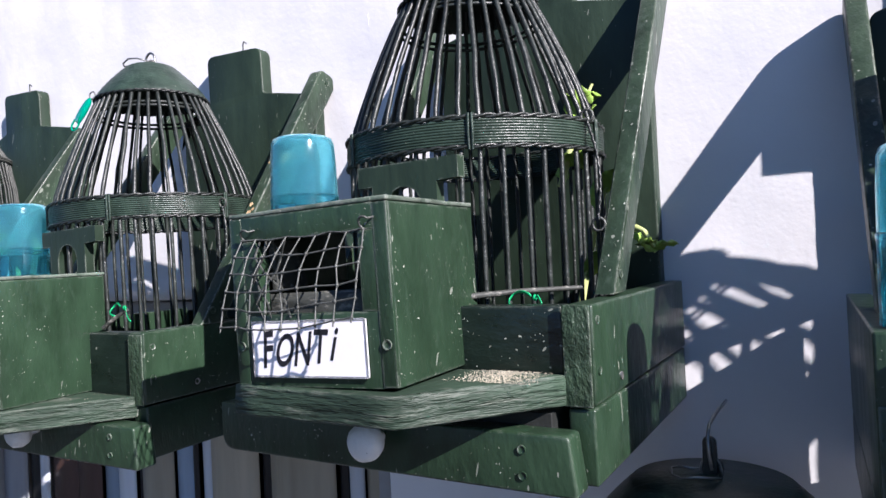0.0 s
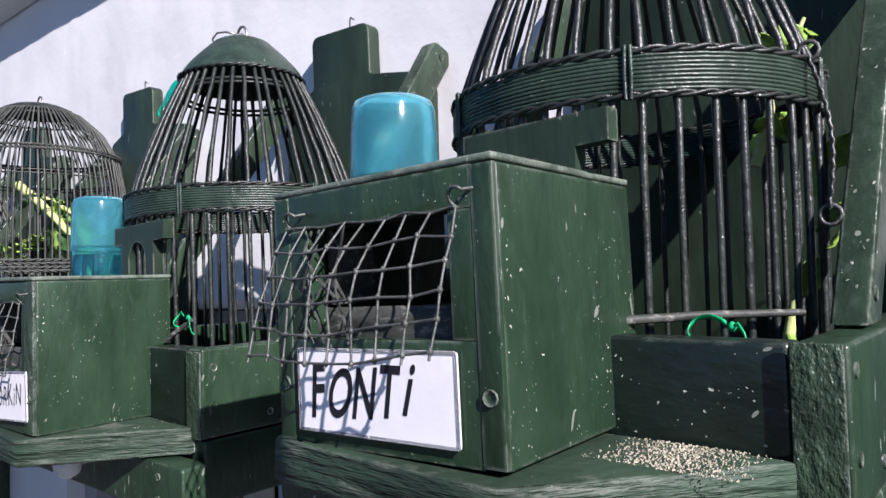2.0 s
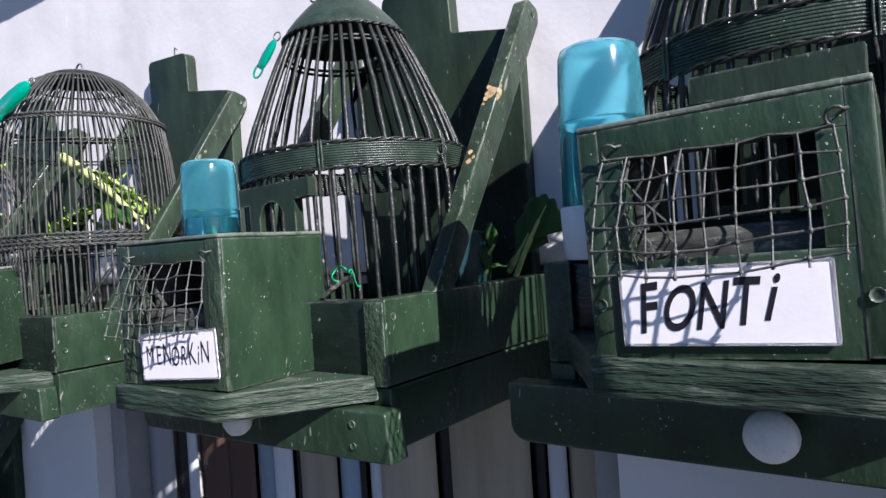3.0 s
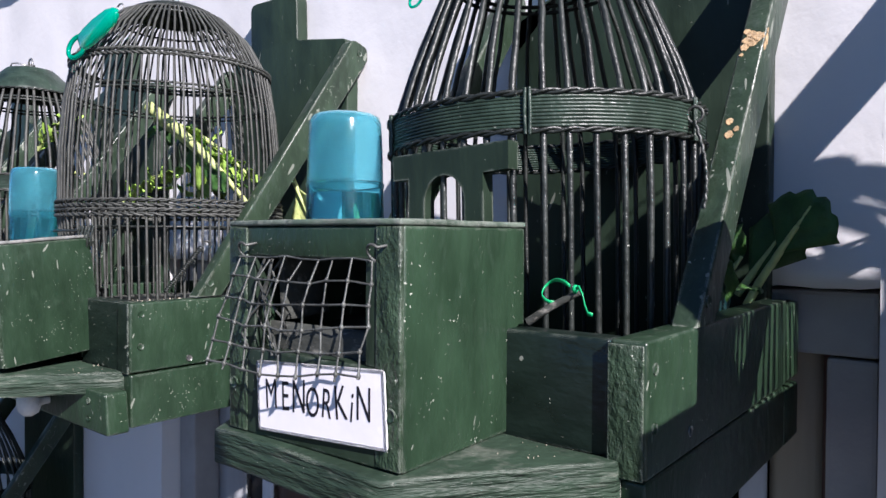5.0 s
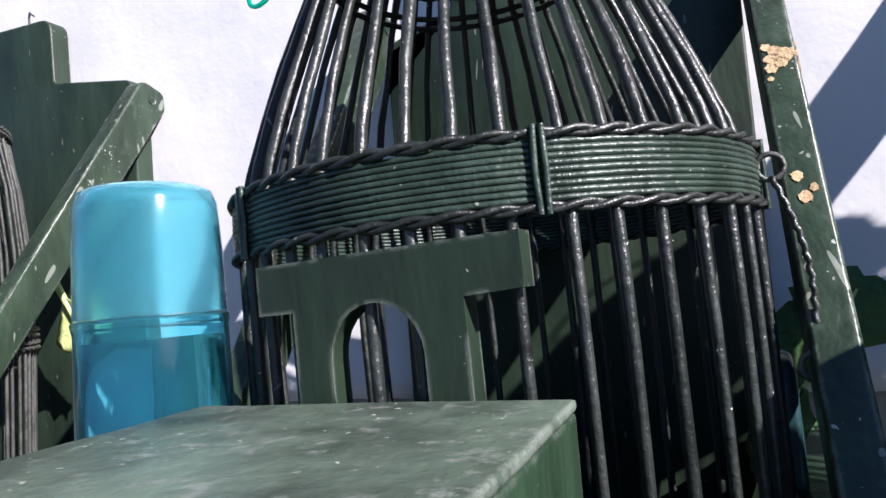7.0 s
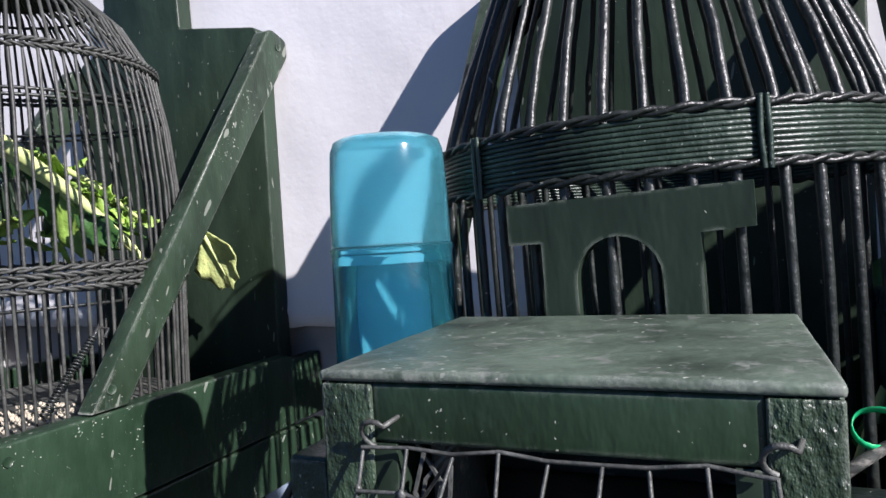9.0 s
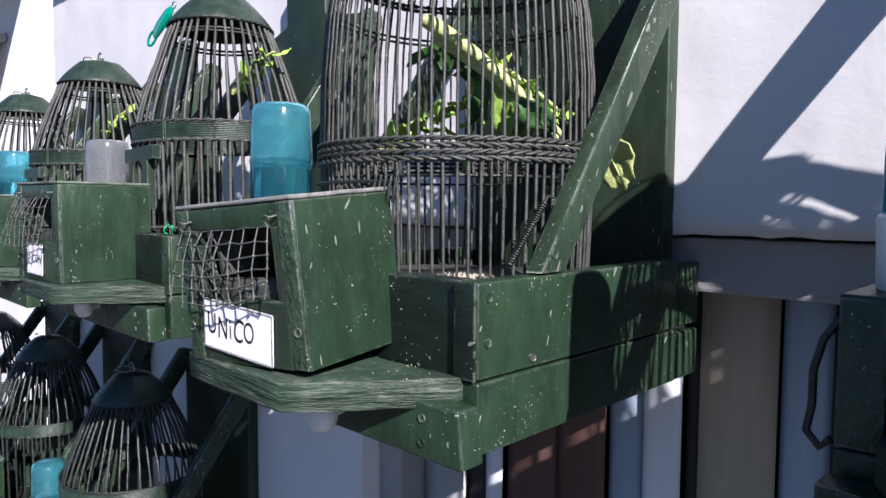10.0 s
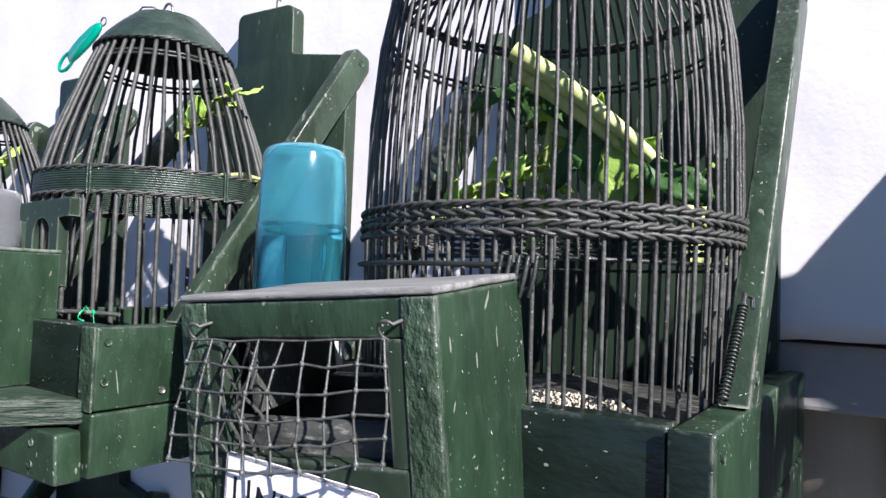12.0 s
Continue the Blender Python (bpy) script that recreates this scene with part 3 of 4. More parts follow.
def feeder(m, seed, label, bulge=0.6, deep=0.126, guard=0.0, thick=0.0115, lid_mat=LID):
    """A feeder box of boards with a lid and a bulging wire guard over its opening; its frame's origin is the middle of its front at shelf height."""
    r = random.Random(seed + 50)
    hw, z0, z1 = 0.069, -0.049, 0.076
    flush, soft_edge = (0.0002, 0.0003) if seed == 1 else (0.001, 0.0015)
    ob = thing("feeder_box", m, (0, 0.065, z0), label, "feeder", FEEDERS)
    for a, b in ((-hw, -hw + thick), (hw - thick, hw)):
        bm = fresh()
        box(bm, a, b, 0.0025, deep, z0, z1 - 0.0024, 0.0015)
        part("side_panel", bm, GREEN, ob)
        bm = fresh()
        box(bm, a + 0.0002, b - 0.0002, 0.0, 0.003, z0 + 0.001, z1 - 0.0028, soft_edge * 0.5)
        part("end_grain", bm, GREEN if seed == 1 else GRAIN, ob, "painted end grain")
    wi = hw - thick + 0.0004
    bm = fresh()
    box(bm, -wi, wi, flush, 0.014, 0.056, z1 - 0.0024, soft_edge)
    part("top_rail", bm, GREEN, ob)
    bm = fresh()
    box(bm, -wi, wi, 0.0005, 0.012, z0, 0.002, soft_edge)
    part("front_panel", bm, GREEN if seed == 1 else GREEN_SOFT, ob)
    for a, b in ((-wi, -wi + 0.0245 - thick), (wi - 0.0245 + thick, wi)):
        bm = fresh()
        box(bm, a, b, min(0.0008, flush + 0.0001), 0.0125, 0.0022, 0.0558, 0.0003)
        part("stile", bm, GREEN if seed == 1 else GREEN_SOFT, ob)
    bm = fresh()
    slab(bm, rounded([(0.013, -0.02), (0.027, -0.02), (0.027, 0.013), (0.0165, 0.0175), (0.013, 0.012)], [0, 0, 0.003, 0.003, 0.002]), "x", -wi + 0.001, wi - 0.001, 0.001)
    part("inner_rail", bm, SHADE_WOOD, ob, "bare worn inner rail")
    bm = fresh()
    slab(bm, [(0.0135, 0.056), (0.040, 0.056), (0.052, 0.020), (0.028, 0.018), (0.016, 0.018)], "x", -wi + 0.012, -wi + 0.017, 0.001)
    part("inner_cheek", bm, SHADE_WOOD, ob, "worn inner cheek board")
    # Trough and floor panel hold the box's inner shade as near-black colour.
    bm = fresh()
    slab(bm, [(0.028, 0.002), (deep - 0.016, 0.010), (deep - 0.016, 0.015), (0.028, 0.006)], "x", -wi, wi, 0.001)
    part("trough", bm, SHADE_BLACK, ob)
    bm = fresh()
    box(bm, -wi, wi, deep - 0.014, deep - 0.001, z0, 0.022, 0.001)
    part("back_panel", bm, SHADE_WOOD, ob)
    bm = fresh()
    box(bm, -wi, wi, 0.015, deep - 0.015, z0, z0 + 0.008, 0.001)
    part("floor_panel", bm, SHADE_BLACK, ob)
    bm = fresh()
    box(bm, -hw - 0.0002, hw + 0.0002, -0.0002, deep + 0.001, z1 - 0.0022, z1 + 0.0012, 0.0013)
    bmesh.ops.subdivide_edges(bm, edges=[e for e in bm.edges if e.calc_length() > 0.05], cuts=5, use_grid_fill=True)
    for v in bm.verts:
        v.co.z += 0.0008 * noise.noise(v.co * 28 + Vector((seed, 2, 0)))
    part("lid", bm, lid_mat, ob, "weathered grey-green lid" if lid_mat is LID else "grey lid coloured pale for sun glancing off it")
    bm = fresh()
    nx, nz, w, sag = 8, 5, 0.106, r.uniform(0.0, 0.008)
    jit = {(i, j): Vector((r.uniform(-1, 1), r.uniform(-1, 1), r.uniform(-1, 1))) * 0.0011 for i in range(nx + 1) for j in range(nz + 1)}
    at = lambda i, j: mesh_point(i / nx, j / nz, w, sag, bulge, 0.051 if seed == 3 else 0.058) + jit[i, j]
    for i in range(nx + 1):
        tube(bm, [at(i, j) for j in range(nz + 1)] + [at(i, nz) + Vector((0, -0.001, -0.004 * r.random()))], 0.00062, 5)
    for j in range(nz + 1):
        tube(bm, [at(i, j) + Vector((0, -0.0012 * (-1) ** i, 0)) for i in range(nx + 1)], 0.00062, 5)
    for i in range(nx + 1):
        for j in range(1, nz + 1):
            p = at(i, j)
            lathe(bm, [(0.0006, p.z - 0.0016), (0.0014, p.z), (0.0006, p.z + 0.0016)], p.x, p.y, 6)
    bmesh.ops.translate(bm, vec=(-0.008 + guard, -0.003, 0.056), verts=bm.verts)
    part("wire_guard", bm, WIRE, ob, "bulging galvanised wire guard")
    for x in (-0.058 + guard, 0.046 + guard):
        bm = fresh()
        pts = [(x + 0.006, 0.002, 0.064)] + [(x + 0.001 + 0.0042 * math.cos(q), -0.004 - 0.002 * math.sin(q), 0.060 + 0.0042 * math.sin(q)) for q in (0.7 + k * 0.42 for k in range(10))]
        tube(bm, pts, 0.0008, 8)
        part("hook", bm, WIRE, ob, "bent wire hook")
    for k in range(5):
        bm = fresh()
        a = r.uniform(0, 0.02)
        pts = [(-0.044 + a + 0.010 * math.sin(s * 1.1 + k), 0.002 + 0.006 * math.cos(s * 0.9 + k * 2), 0.055 - s * 0.011) for s in range(6)]
        tube(bm, pts, 0.0007, 4)
        part("loose_wire", bm, WIRE, ob, "loose twisted wire")
    for x in (0.0632, -0.0632):
        bm = fresh()
        screw(bm, x, -0.0003, -0.02, "y", 0.0036)
        part("screw", bm, GREEN, ob)
    return ob


def card(m, words, tilt=0.0, size=0.026, width=0.098, height=0.040, shear=0.2, fill=0.86, rise=0.0, weight=0.0):
    """A laminated name card with hand lettering, in a feeder's frame."""
    ob = thing("name_card", m @ Matrix.Translation((0, -0.0008, -0.021)) @ Matrix.Rotation(radians(tilt), 4, "Y"), (0, 0, 0),
               f"white laminated card lettered {words} on the feeder front", "name card", CARDS)
    bm = fresh()
    slab(bm, rounded([(-width / 2, -height / 2), (width / 2, -height / 2), (width / 2, height / 2), (-width / 2, height / 2)], [0.002] * 4, 3), "y", -0.0009, 0.0, 0)
    sheet = part("sheet", bm, CARD, ob)
    bm = fresh()
    for a, b, c, d in ((-1, 1, -1, -0.93), (-1, 1, 0.93, 1), (-1, -0.975, -0.93, 0.93), (0.975, 1, -0.93, 0.93)):
        box(bm, a * width / 2, b * width / 2, -0.0013, -0.00095, c * height / 2, d * height / 2, 0)
    part("border", bm, MILKY, sheet, "clear laminate border")
    r = random.Random(len(words) * 7 + ord(words[0]))
    wide = [{"i": 0.55, "M": 1.3, "N": 1.12, "O": 1.08}.get(ch, 1.0) for ch in words]
    run, done = width * fill / sum(wide), 0.0
    for k, ch in enumerate(words):
        cu = bpy.data.curves.new("lettering", "FONT")
        cu.body, cu.size, cu.shear, cu.offset, cu.extrude = ch, size * r.uniform(0.92, 1.12), shear + r.uniform(-0.1, 0.1), weight, 0.00006
        cu.align_x, cu.align_y = "CENTER", "CENTER"
        cu.materials.append(INK)
        letter = new("letter", cu)
        letter.parent = sheet
        spot = (-width * 0.45 + done + run * wide[k] / 2, -0.0011, r.uniform(-0.0012, 0.0012) + rise * (k / len(words) - 0.5))
        done += run * wide[k]
        squeeze = min(1.0, run / size * 1.35)
        letter.matrix_basis = Matrix.Translation(spot) @ Euler((radians(90), 0, 0)).to_matrix().to_4x4() @ Matrix.Rotation(radians(r.uniform(-5, 6)), 4, "Z") @ Matrix.Diagonal((squeeze, 1, 1, 1))
    return ob


def bottle(m, x, y, z, label, milky=False, level=0.090):
    """A clear drinking bottle upside down on its white cup, part filled with water."""
    ob = thing("water_bottle", m, (x, y, z), label, "bottle", BOTTLES)
    bm = fresh()
    lathe(bm, [(0.0312, z + 0.0), (0.0328, z + 0.002), (0.0338, z + 0.036), (0.0328, z + 0.038), (0.0300, z + 0.038), (0.0295, z + 0.010), (0.001, z + 0.009)], x, y, 48, False)
    part("cup", bm, WHITE_PLASTIC, ob, "white plastic drinking cup")
    R, T = 0.0318, 0.0016
    a, b, c = (z + 0.030, z + 0.085, z + 0.132) if milky else (z + 0.030, z + 0.095, z + 0.153)
    bm = fresh()
    lathe(bm, [(R - T, a), (R, a + 0.001), (R - 0.0010, b - 0.002), (R - 0.0004, b), (R - 0.0002, b + 0.002), (R - 0.0010, b + 0.0035), (R - T - 0.001, b + 0.0035), (R - T, a)], x, y, 56, False)
    part("lower_body", bm, MILKY if milky else BLUE_LOW, ob)
    bm = fresh()
    b += 0.0038
    top, base = R - 0.0030, R - 0.0012
    lathe(bm, [(base - T, b), (base, b), (base - 0.0006, (b + c) / 2), (top, c - 0.007), (top - 0.0018, c - 0.002), (top - 0.0060, c), (0.0005, c), (0.0005, c - T), (top - 0.007, c - T), (top - 0.0035, c - 0.004),
               (top - T, c - 0.009), (base - T - 0.0004, (b + c) / 2), (base - T, b)], x, y, 56, False)
    part("upper_body", bm, MILKY if milky else BLUE, ob, "frosted upper half of the bottle")
    if not milky:
        bm = fresh()
        q, w = R - T - 0.0007, z + level
        lathe(bm, [(q, a + 0.0015), (q - 0.0010, w - 0.0004), (q - 0.0014, w)], x, y, 48)
        part("water", bm, WATER, ob, "still clear water")
    return ob


def ring_path(rad, z, n=72, cx=0.0, cy=0.0, a0=0.0, a1=math.tau):
    full = abs(a1 - a0 - math.tau) < 1e-6
    k = n if full else n + 1
    return [(cx + rad * math.cos(a0 + (a1 - a0) * i / n), cy + rad * math.sin(a0 + (a1 - a0) * i / n), z) for i in range(k)]


def rope(bm, rad, z, thick, twists, strands=2, flip=1, n=300):
    """A twisted cord laid round the cage."""
    for s in range(strands):
        pts = []
        for i in range(n):
            a = math.tau * i / n
            ph = flip * twists * a + math.tau * s / strands
            pts.append(((rad + thick * 0.55 * math.cos(ph)) * math.cos(a), (rad + thick * 0.55 * math.cos(ph)) * math.sin(a), z + thick * 0.55 * math.sin(ph)))
        tube(bm, pts, thick * 0.62, 5, True)


def bars(ob, profile, count, rad, seed, mat, skip=None):
    """Upright canes of a cage: one shared mesh a kind, set round its axis."""
    meshes = []
    r = random.Random(seed)
    for k in range(3):
        bm = fresh()
        pts = [(p[0] + r.uniform(-1, 1) * 0.0006, r.uniform(-1, 1) * 0.0007, p[1]) for p in profile]
        tube(bm, pts, rad, 6, radii=[rad * r.uniform(0.86, 1.12) for _ in pts])
        meshes.append(mesh_of("bar", bm, mat))
    for k in range(count):
        a = math.tau * (k + r.uniform(-0.13, 0.13)) / count
        if skip and skip(a % math.tau):
            continue
        o = new("bar", meshes[k % 3])
        o.parent = ob
        o.matrix_basis = Matrix.Rotation(a, 4, "Z")


def bell_cage(m, cx, cy, seed, label, door=True, count=42, band_w=0.135, cap_w=0.282, rad=0.1235, ring=0.066, lean=0.0, cane=BAR):
    """A bell-shaped cane cage: canes, a wound band with corded edges, a cap with a wire loop, and a wooden sliding door."""
    base = -0.112
    f = m @ Matrix.Translation((cx, cy, 0)) @ Matrix.Rotation(radians(lean), 4, "Y")
    ob = thing("bird_cage", f, (0, 0, base), label, "bird cage", CAGES)
    prof = [(rad - 0.005, base + 0.004), (rad - 0.002, base + 0.07), (rad - 0.001, band_w - 0.06), (rad - 0.001, band_w)]
    prof += [(rad - 0.001 - (rad - ring) * (k / 6) ** 1.28, band_w + (cap_w - band_w) * k / 6) for k in range(1, 7)] + [(ring - 0.012, cap_w + 0.018)]
    bars(ob, [(p, z - base) for p, z in prof], count, 0.0023, seed, cane)
    bm = fresh()
    for k in range(9):
        z = band_w - 0.0095 + k * 0.00235
        tube(bm, ring_path(rad + 0.0018 - 0.0004 * abs(k - 4) * 0.3, z, 64), 0.00135, 5, True)
    part("band", bm, CANE_GREEN, ob, "band of wound cane, painted dark green")
    for z in (band_w - 0.0125, band_w + 0.0125):
        bm = fresh()
        rope(bm, rad + 0.002, z, 0.0022, 27, 2, 1, 216)
        part("cord", bm, cane, ob, "twisted cord edge")
    for k in range(6):
        a = radians(296) + math.tau * k / 6
        c, s = math.cos(a), math.sin(a)
        R = rad + 0.0042
        bm = fresh()
        for d in (-0.0016, 0.0012):
            tube(bm, [(R * c - d * s, R * s + d * c, band_w - 0.015), (R * c - d * s * 1.4, R * s + d * c, band_w), (R * c - d * s, R * s + d * c, band_w + 0.015)], 0.0013, 5)
        part("tie", bm, CANE_GREEN, ob)
    # hoops inside
    for z, q in ((base + 0.02, rad - 0.009), (cap_w - 0.014, ring + 0.002), (cap_w - 0.019, ring + 0.0045)):
        bm = fresh()
        tube(bm, ring_path(q, z, 48), 0.0018, 5, True)
        part("hoop", bm, BAR, ob)
    bm = fresh()
    lathe(bm, [(rad - 0.007, base), (rad - 0.007, base + 0.004)], 0, 0, 40)
    part("floor_plate", bm, SHADE_BLACK, ob)
    # cap
    bm = fresh()
    steps = 15
    capro = []
    for k in range(steps + 1):
        q = k / steps
        rr = ring + 0.003 - 0.038 * q ** 1.3
        capro.append((rr + (0.0006 if k % 2 else 0), cap_w + 0.044 * q))
    lathe(bm, [(ring - 0.001, cap_w - 0.001), *capro, (0.027, cap_w + 0.0465), (0.018, cap_w + 0.049), (0.002, cap_w + 0.052)], 0, 0, 40, False)
    cap = part("cap", bm, CANE_GREEN, ob, "dark green cap of close-wound cane")
    bm = fresh()
    rope(bm, ring + 0.003, cap_w, 0.0018, 22, 2, 1, 176)
    part("cord", bm, BAR, cap)
    bm = fresh()
    tube(bm, [(-0.008 + 0.0, 0.0, cap_w + 0.05)] + [(0.009 * math.cos(a), 0.0, cap_w + 0.055 + 0.011 * math.sin(a)) for a in (math.pi - k * math.pi / 8 for k in range(9))] + [(0.008, 0, cap_w + 0.05)], 0.0015, 6)
    tube(bm, [(0.022 * math.cos(k * 0.6) - 0.012, 0.018 * math.sin(k * 0.6) - 0.008, cap_w + 0.053 + 0.002 * math.sin(k * 1.7)) for k in range(14)], 0.0011, 5)
    part("loop", bm, STEEL, cap, "twisted steel wire loop")
    if door:
        # the wooden door plate stands against the front canes
        bm = fresh()
        zt, zb, zbar, mid = band_w - 0.0205, 0.030, band_w - 0.0385, -0.0042
        n = 12
        cut = [(mid + 0.0180 * math.cos(math.pi * k / n), 0.079 + 0.0185 * math.sin(math.pi * k / n)) for k in range(n + 1)]
        out = [(-0.052, zt), (-0.052, zbar), (-0.037, zbar), (-0.037, zb), (mid - 0.018, zb)] + cut[::-1] + [(mid + 0.018, zb), (0.0295, zb), (0.0295, zbar), (0.0500, zbar + 0.001), (0.0500, zt + 0.001)]
        slab(bm, out, "y", -0.0055, 0.0055, 0)
        bmesh.ops.triangulate(bm, faces=[q for q in bm.faces if len(q.verts) > 4])
        bmesh.ops.rotate(bm, cent=(0, 0, 0), matrix=Matrix.Rotation(radians(-2), 3, "Z"), verts=bm.verts)
        bmesh.ops.translate(bm, vec=(0.0, -rad - 0.006 + 0.008, 0), verts=bm.verts)
        part("door", bm, GREEN_SOFT, ob, "wooden door plate with an arched cut-out")
    return ob


def barrel_cage(m, cx, cy, seed, label):
    """A barrel-shaped cage of fine canes with braided bands."""
    base, rad = -0.112, 0.131
    f = m @ Matrix.Translation((cx, cy, 0))
    ob = thing("bird_cage", f, (0, 0, base), label, "bird cage", CAGES)
    prof = [(rad - 0.006, base + 0.004), (rad - 0.003, 0.0), (rad, 0.10), (rad - 0.001, 0.17), (rad - 0.006, 0.225), (rad - 0.0145, 0.275), (rad - 0.038, 0.315), (0.064, 0.342), (0.030, 0.357)]
    bars(ob, [(p, z - base) for p, z in prof], 84, 0.00135, seed, DUSTY)
    for k in range(4):
        bm = fresh()
        rope(bm, rad + 0.0020, 0.0915 + 0.0053 * k, 0.0022, 38, 2, 1 if k % 2 else -1, 420)
        part("braid", bm, DUSTY, ob, "braided cane band")
    for k in range(2):
        bm = fresh()
        rope(bm, rad - 0.0125, 0.272 + 0.0046 * k, 0.0021, 50, 2, 1 if k % 2 else -1, 360)
        part("braid", bm, DUSTY, ob, "thin braided cane band")
    for z, q in ((base + 0.02, rad - 0.008), (0.078, rad - 0.004), (0.24, rad - 0.012), (0.235, rad - 0.0115), (0.336, 0.068), (0.346, 0.052)):
        bm = fresh()
        tube(bm, ring_path(q, z, 60), 0.0014, 5, True)
        part("hoop", bm, BAR, ob)
    bm = fresh()
    lathe(bm, [(rad - 0.012, -0.022), (rad - 0.012, -0.015)], 0, 0, 40)
    part("litter_board", bm, SHADE_WOOD, ob, "worn litter board under seed")
    # rails of the wire door
    for z in (0.060, 0.073):
        bm = fresh()
        tube(bm, ring_path(rad + 0.004, z, 24, 0, 0, radians(195), radians(292)), 0.0016, 5)
        part("door_rail", bm, BAR, ob)
    bm = fresh()
    for k in range(5):
        a = radians(283 + k * 2.0)
        tube(bm, [((rad + 0.006) * math.cos(a), (rad + 0.006) * math.sin(a), 0.056), ((rad + 0.008) * math.cos(a + 0.02), (rad + 0.008) * math.sin(a + 0.02), 0.067), ((rad + 0.006) * math.cos(a + 0.03), (rad + 0.006) * math.sin(a + 0.03), 0.078)], 0.0013, 5)
    part("door_tie", bm, BAR, ob)
    bm = fresh()
    lathe(bm, [(0.052, 0.345), (0.050, 0.351), (0.036, 0.3575), (0.014, 0.361), (0.002, 0.3615)], 0, 0, 32, False)
    part("cap", bm, BAR, ob)
    bm = fresh()
    tube(bm, [(0.010 * math.cos(a), 0.002, 0.363 + 0.012 * math.sin(a)) for a in (math.pi - k * math.pi / 8 for k in range(9))], 0.0014, 6)
    part("loop", bm, STEEL, ob, "steel wire loop")
    bm = fresh()
    lathe(bm, [(rad - 0.009, base), (rad - 0.009, base + 0.004)], 0, 0, 40)
    part("floor_plate", bm, SHADE_BLACK, ob)
    return ob


def leaf_blade(bm, at, along, side, length, width, curl, r):
    """One lobed, curled leaf."""
    along, side = Vector(along).normalized(), Vector(side).normalized()
    up = along.cross(side)
    n, rows = 7, []
    for i in range(n + 1):
        f = i / n
        w = width * math.sin(math.pi * min(0.97, 0.08 + f * 0.9)) * r.uniform(0.75, 1.15)
        c = Vector(at) + along * length * f + up * curl * f * f
        rows.append([bm.verts.new(c + side * w * q + up * (abs(q) * 0.25 * width + r.uniform(-1, 1) * width * 0.12)) for q in (-0.5, -0.25, 0, 0.25, 0.5)])
    for a, b in zip(rows, rows[1:]):
        for k in range(4):
            bm.faces.new((a[k], a[k + 1], b[k + 1], b[k]))


def greens(m, name, spots, seed, label, mat, size=0.03):
    """A tuft of fresh leaves on stems. spots: root and way of each stem."""
    r = random.Random(seed)
    ob = thing(name, m, spots[0][0], label, "leaves", "fresh greens in the cages")
    for root, way, n in spots:
        way = Vector(way)
        bm = fresh()
        pts = [Vector(root) + way * f + Vector((0, 0, 0.01 * math.sin(f * 3))) for f in (0, 0.3, 0.6, 1.0)]
        tube(bm, pts, 0.0018, 6, radii=[0.0042, 0.0036, 0.0028, 0.0015])
        part("stem", bm, STALK, ob)
        for k in range(n):
            f = (k + 0.6) / n
            side = way.normalized().cross(Vector((0, 0, 1)))
            side = side if side.length > 0.1 else Vector((1, 0, 0))
            side = (side * (1 if k % 2 else -1) + Vector((r.uniform(-0.5, 0.5), r.uniform(-0.5, 0.5), r.uniform(-0.3, 0.6)))).normalized()
            go = (way.normalized() * 0.5 + side).normalized()
            bm = fresh()
            leaf_blade(bm, Vector(root) + way * f, go, go.cross(Vector((r.uniform(-1, 1), r.uniform(-1, 1), 1))), size * r.uniform(0.7, 1.3), size * 0.62, r.uniform(-0.012, 0.01), r)
            me = part("leaf", bm, mat, ob)
            solid = me.modifiers.new("thick", "SOLIDIFY")
            solid.thickness = 0.0006
    return ob


def fan_leaf(m, at, along, side, length, width, seed, label, mat):
    """One broad ribbed leaf that opens like a fan from its stalk."""
    r = random.Random(seed)
    ob = thing("cabbage_leaf", m, at, label, "leaves", "fresh greens in the cages")
    along, side = Vector(along).normalized(), Vector(side).normalized()
    up = along.cross(side)
    bm, rows, n = fresh(), [], 14
    for i in range(9):
        f = i / 8
        row = []
        for k in range(n + 1):
            q = 2 * k / n - 1
            reach = length * (1 - 0.30 * q * q + 0.05 * math.sin(k * 2.1 + seed))
            a = q * 1.0
            p = Vector(at) + along * (reach * f * math.cos(a * 0.75)) + side * (width * f * math.sin(a) * 0.62)
            p += up * (0.0016 * f * math.sin(k * 1.9) * f + 0.10 * width * f * q * q + r.uniform(-1, 1) * 0.0006)
            row.append(bm.verts.new(p))
        rows.append(row)
    for a, b in zip(rows, rows[1:]):
        for k in range(n):
            bm.faces.new((a[k], a[k + 1], b[k + 1], b[k]))
    blade = part("blade", bm, mat, ob)
    blade.modifiers.new("thick", "SOLIDIFY").thickness = 0.0006
    bm = fresh()
    tube(bm, [Vector(at) + along * (length * f) + up * 0.001 for f in (-0.25, 0.1, 0.4, 0.8)], 0.002, 8, radii=[0.0034, 0.003, 0.002, 0.0008])
    part("rib", bm, STALK, ob, "pale yellow-green rib")
    return ob


